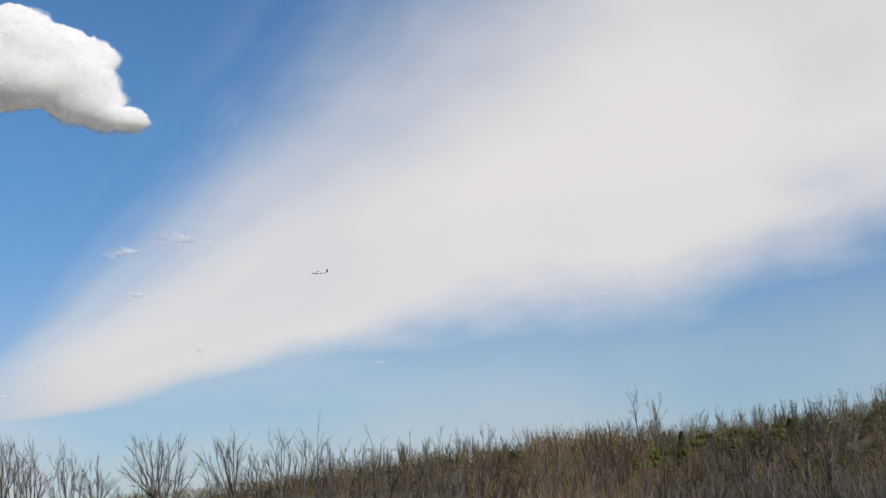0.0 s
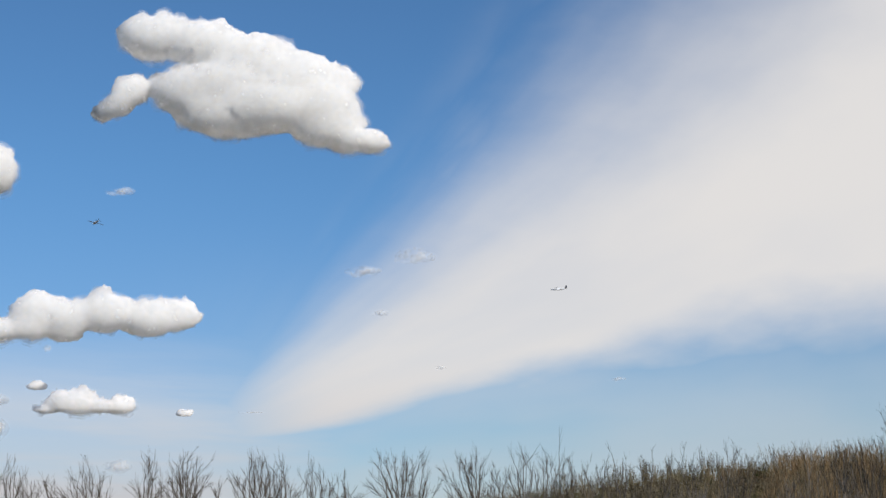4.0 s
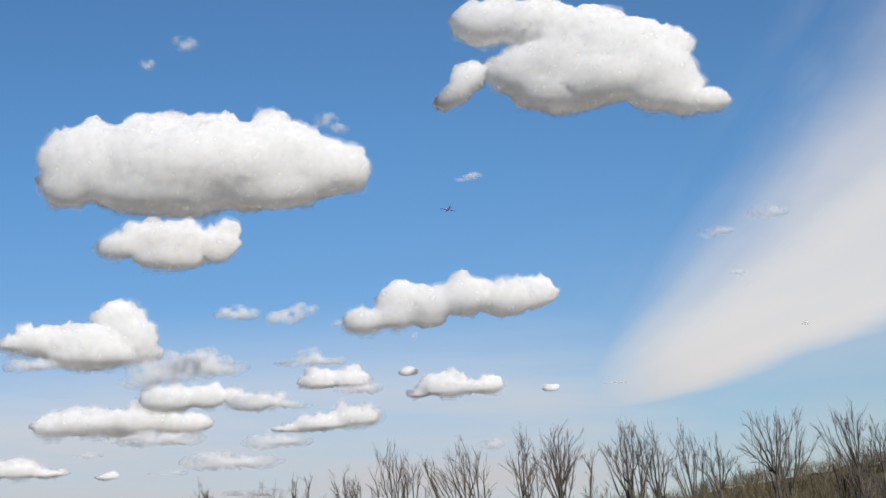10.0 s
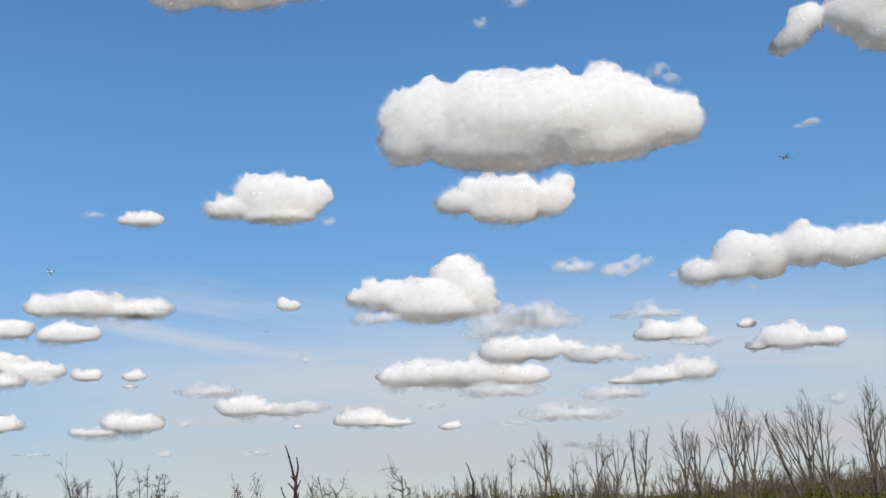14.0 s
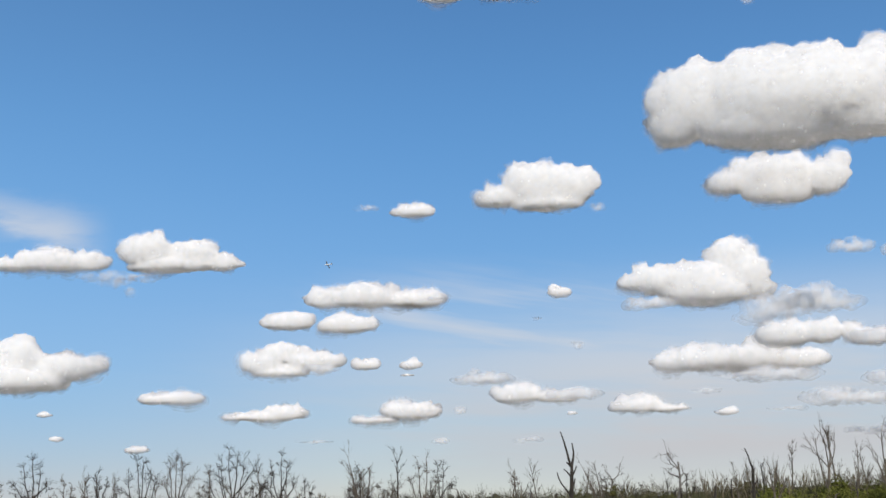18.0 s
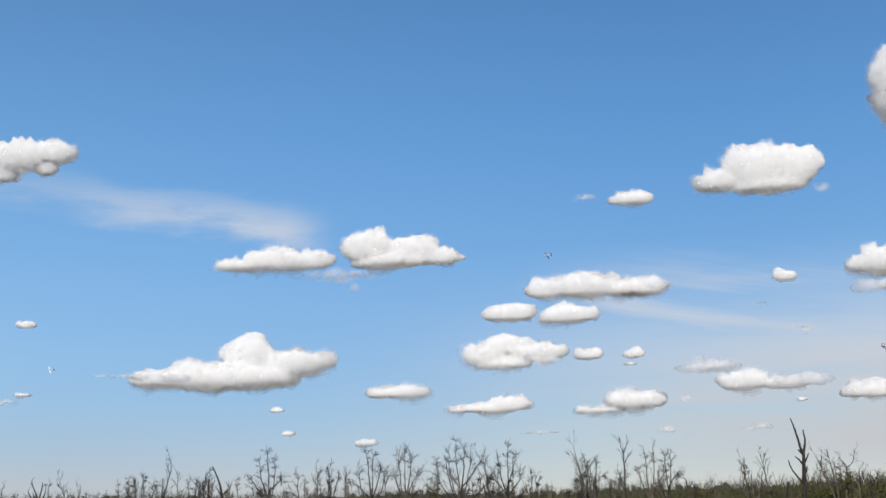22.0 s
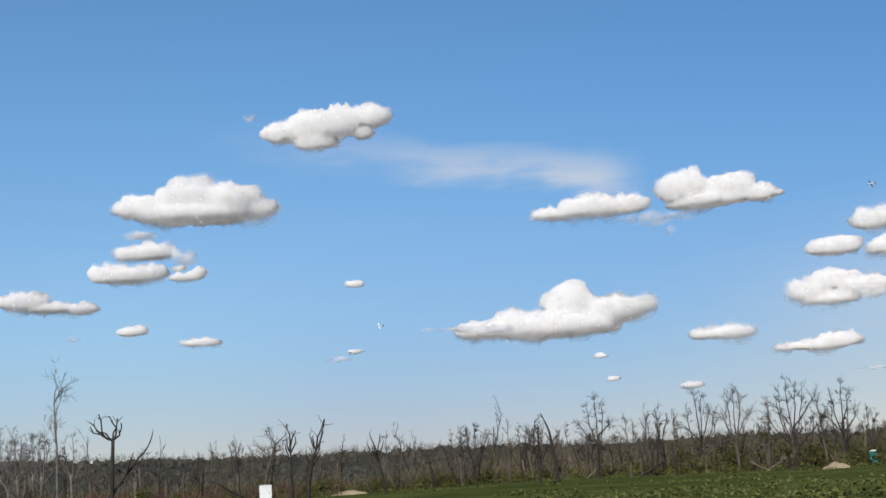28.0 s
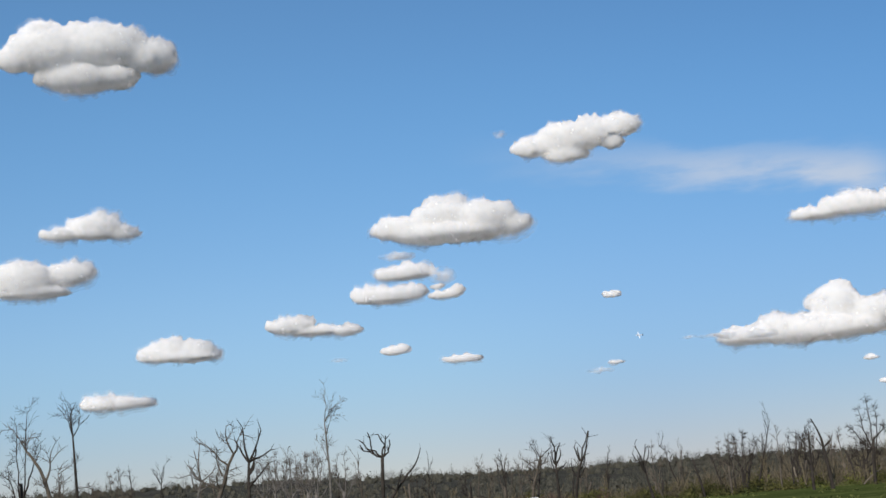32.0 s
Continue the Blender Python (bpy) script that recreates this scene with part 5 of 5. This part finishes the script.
cloud(31.78, 3.77, [(-0.77, 0.37, 1.55, 0.31), (0.77, 0.24, 1.10, 0.24)], soft=True)
cloud(31.58, 9.37, [(0.00, 0.38, 0.97, 0.38)], soft=True)
cloud(29.40, 9.09, [(-0.40, 0.40, 0.73, 0.40), (0.40, 0.68, 0.55, 0.29)], soft=True)
cloud(27.85, 6.58, [(-0.55, 0.47, 0.80, 0.46), (0.55, 0.44, 0.80, 0.44)])
cloud(28.80, 7.55, [(0.01, 0.40, 0.62, 0.33), (0.77, 0.18, 0.62, 0.18), (-0.77, 0.20, 0.53, 0.11)], soft=True)
cloud(23.47, 6.05, [(-0.13, 0.51, 1.10, 0.49), (1.15, 0.42, 1.06, 0.35), (-1.02, 0.24, 0.62, 0.24)])
cloud(28.44, 4.99, [(1.26, 0.60, 1.06, 0.42), (-0.07, 0.35, 1.28, 0.31), (-1.18, 0.20, 0.88, 0.20)])
cloud(24.97, 7.02, [(0.00, 0.22, 0.44, 0.22)])
cloud(19.44, 6.05, [(0.00, 0.20, 0.38, 0.20)])
cloud(42.81, 8.37, [(0.00, 0.33, 0.53, 0.33)])
cloud(42.20, 6.32, [(0.00, 0.24, 0.35, 0.24)], thin=True)
cloud(48.41, 8.11, [(0.00, 0.38, 1.10, 0.38)])
cloud(34.86, 19.12, [(0.00, 0.29, 0.38, 0.29)], thin=True)
cloud(33.31, 19.89, [(0.00, 0.33, 0.57, 0.33)], thin=True)
cloud(22.14, 14.53, [(0.00, 0.15, 0.57, 0.15)], thin=True)
cloud(44.64, 20.10, [(-0.08, 0.59, 1.99, 0.55), (-2.15, 0.38, 1.33, 0.38), (2.22, 0.69, 0.99, 0.29)])
cloud(50.53, 8.11, [(-0.07, 0.53, 1.59, 0.53), (-1.40, 0.46, 0.93, 0.44), (1.47, 0.37, 1.06, 0.35)])
cloud(53.52, 7.30, [(0.00, 0.42, 1.10, 0.42)])
cloud(51.30, 7.14, [(0.00, 0.42, 1.19, 0.42)])
cloud(53.67, 5.31, [(-0.10, 1.10, 0.99, 0.51), (0.99, 0.85, 1.28, 0.40), (-0.77, 0.79, 0.95, 0.38), (-0.10, 0.38, 1.25, 0.36)])
cloud(50.46, 5.75, [(0.00, 0.31, 0.66, 0.31)])
cloud(48.80, 5.47, [(0.07, 0.57, 0.60, 0.33), (-0.07, 0.09, 0.35, 0.09)])
cloud(43.78, 4.28, [(-0.76, 0.40, 1.06, 0.40), (0.76, 0.27, 0.93, 0.27)])
cloud(39.37, 3.75, [(-0.64, 0.36, 1.06, 0.35), (0.64, 0.18, 0.88, 0.18)])
cloud(45.94, 5.06, [(0.00, 0.27, 1.37, 0.27)], soft=True)
cloud(36.62, 3.65, [(0.00, 0.15, 0.55, 0.15)])
cloud(49.42, 3.60, [(0.67, 0.57, 1.28, 0.35), (-0.67, 0.18, 1.06, 0.18)])
cloud(46.87, 3.93, [(0.00, 0.24, 0.33, 0.24)], soft=True)
cloud(54.25, 3.83, [(0.66, 0.34, 0.97, 0.29), (-0.66, 0.20, 1.28, 0.20)])
cloud(57.95, 4.58, [(0.00, 0.20, 1.33, 0.20)])
cloud(47.69, 2.85, [(0.00, 0.15, 0.42, 0.15)], soft=True)
cloud(52.52, 2.98, [(0.00, 0.09, 0.84, 0.09)], thin=True)
cloud(42.50, 3.83, [(0.00, 0.11, 0.24, 0.11)])
cloud(31.08, 2.76, [(0.00, 0.11, 1.33, 0.11)], thin=True)
cloud(57.57, 9.42, [(-1.40, 1.12, 1.15, 0.69), (0.32, 0.90, 1.15, 0.69), (1.41, 0.56, 0.88, 0.44), (-0.33, 0.40, 1.77, 0.40)])
cloud(62.66, 9.54, [(-0.01, 0.45, 1.50, 0.44), (-1.46, 0.27, 0.99, 0.27), (1.47, 0.46, 0.84, 0.38)])
cloud(63.83, 5.04, [(0.14, 1.41, 1.04, 0.75), (1.76, 1.06, 1.33, 0.55), (-1.45, 0.66, 1.77, 0.50), (-3.0, 0.50, 1.60, 0.28), (-0.30, 0.46, 2.60, 0.42), (2.92, 1.10, 0.57, 0.27)])
cloud(72.77, 12.84, [(-0.54, 1.07, 1.28, 0.66), (-1.87, 0.79, 1.06, 0.38), (0.34, 1.14, 1.10, 0.57), (1.55, 1.31, 0.82, 0.42), (-0.69, 0.38, 0.88, 0.38), (1.20, 0.73, 0.49, 0.29)])
cloud(77.95, 10.24, [(-0.59, 1.03, 1.33, 0.66), (-2.06, 0.59, 1.33, 0.42), (0.96, 0.90, 1.33, 0.64), (2.09, 0.47, 0.84, 0.35), (-0.40, 0.33, 2.54, 0.33)])
cloud(80.24, 8.73, [(0.00, 0.38, 1.17, 0.38)])
cloud(80.64, 7.87, [(-0.48, 0.40, 1.28, 0.40), (0.48, 0.48, 0.84, 0.31)])
cloud(78.58, 7.94, [(-0.06, 0.29, 0.75, 0.29), (0.37, 0.45, 0.40, 0.27), (-0.31, 0.64, 0.35, 0.15)])
cloud(80.54, 9.65, [(0.00, 0.15, 0.73, 0.15)], soft=True)
cloud(83.73, 6.80, [(-1.06, 0.60, 0.95, 0.31), (-0.04, 0.30, 0.95, 0.22), (1.10, 0.22, 0.62, 0.22)])
cloud(80.75, 5.89, [(0.00, 0.31, 0.73, 0.31)])
cloud(78.13, 5.42, [(0.00, 0.20, 0.86, 0.20)])
cloud(72.12, 7.45, [(0.00, 0.20, 0.42, 0.20)])
cloud(72.20, 4.92, [(0.00, 0.09, 0.38, 0.09)])
cloud(59.27, 2.74, [(0.00, 0.20, 0.55, 0.20)])
cloud(62.64, 4.16, [(0.00, 0.11, 0.35, 0.11)])
cloud(62.27, 3.24, [(0.00, 0.11, 0.29, 0.11)])
cloud(92.47, 16.60, [(-1.05, 1.72, 1.69, 0.91), (0.96, 1.93, 1.83, 0.95), (2.53, 1.48, 1.12, 0.62), (-0.20, 0.67, 1.36, 0.67), (-2.38, 1.40, 0.77, 0.48), (-1.24, 2.56, 0.77, 0.33), (1.38, 0.76, 0.89, 0.43)])
cloud(92.20, 10.89, [(0.11, 0.63, 1.06, 0.60), (-1.15, 0.39, 0.84, 0.27), (1.04, 0.38, 0.64, 0.38)])
cloud(94.18, 8.72, [(-0.70, 0.94, 1.37, 0.75), (1.00, 1.09, 1.10, 0.49), (-0.30, 0.35, 1.55, 0.35)])
cloud(89.12, 6.07, [(-0.75, 0.45, 0.95, 0.42), (-0.35, 0.66, 0.70, 0.50), (0.55, 0.58, 0.80, 0.44), (0.10, 0.30, 1.60, 0.30)])
cloud(91.50, 4.56, [(0.00, 0.22, 1.46, 0.22)])
cloud(11.91, 9.99, [(0.00, 0.11, 0.38, 0.11)], thin=True)
cloud(9.46, 7.89, [(0.00, 0.07, 0.24, 0.07)], thin=True)
cloud(16.91, 6.15, [(0.00, 0.11, 0.55, 0.11)], thin=True)
cloud(10.45, 11.93, [(0.00, 0.33, 0.84, 0.33)], thin=True)
cloud(12.51, 11.56, [(0.00, 0.18, 0.75, 0.18)], thin=True)
cloud(2.62, 7.21, [(0.00, 0.11, 0.44, 0.11)], thin=True)
cloud(27.44, 16.55, [(-0.26, 0.63, 0.53, 0.31), (0.26, 0.27, 0.40, 0.27)], thin=True)
cloud(41.22, 11.63, [(0.00, 0.24, 0.44, 0.24)], thin=True)
cloud(59.82, 8.53, [(0.27, 0.33, 0.18, 0.33), (-0.27, 0.90, 1.77, 0.15)], thin=True)
cloud(47.92, 8.38, [(0.00, 0.13, 0.62, 0.13)], thin=True)
cloud(69.40, 5.56, [(0.00, 0.11, 0.44, 0.11)], thin=True)
cloud(76.01, 14.01, [(0.00, 0.20, 0.31, 0.20)], thin=True)
cloud(24.64, 8.40, [(0.00, 0.20, 0.20, 0.20)], thin=True)
cloud(27.70, 9.12, [(0.00, 0.13, 0.31, 0.13)], thin=True)
cloud(37.37, 4.51, [(0.00, 0.09, 0.66, 0.09)], thin=True)
cloud(34.33, 3.71, [(0.00, 0.09, 0.84, 0.09)], thin=True)
cloud(44.27, 2.83, [(0.00, 0.13, 0.62, 0.13)], thin=True)
cloud(36.03, 5.03, [(0.00, 0.11, 1.10, 0.11)], thin=True)
cloud(72.88, 4.65, [(0.00, 0.07, 0.57, 0.07)], thin=True)
cloud(21.96, 4.04, [(0.00, 0.20, 0.62, 0.20)], thin=True)
cloud(43.74, 7.48, [(0.00, 0.13, 0.35, 0.13)], thin=True)
# half-clear vapour that trails from the low clouds
cloud(33.3, 7.3, [(0.0, 0.6, 1.5, 0.55), (1.3, 0.3, 1.0, 0.35)], soft=True)
cloud(30.6, 5.95, [(0.0, 0.4, 1.2, 0.32), (1.1, 0.15, 0.9, 0.18)], soft=True)
cloud(34.6, 4.75, [(0.0, 0.35, 1.9, 0.25)], soft=True)
cloud(30.2, 4.5, [(0.0, 0.3, 1.4, 0.2)], soft=True)
cloud(39.3, 7.7, [(0.0, 0.3, 1.1, 0.25)], soft=True)
cloud(66.9, 5.3, [(0.0, 0.25, 0.9, 0.2)], soft=True)
cloud(42.4, 4.4, [(0.0, 0.25, 1.2, 0.2)], soft=True)
cloud(52.2, 5.6, [(0.0, 0.3, 0.8, 0.22)], soft=True)
cloud(27.0, 6.35, [(0.0, 0.3, 1.0, 0.2)], soft=True)
cloud(78.7, 8.6, [(0.0, 0.35, 0.6, 0.4), (-0.6, 0.7, 0.35, 0.3)], soft=True)
cloud(68.3, 5.45, [(0.0, 0.2, 0.8, 0.14)], soft=True)
cloud(83.1, 5.7, [(0.0, 0.2, 0.5, 0.14)], thin=True)
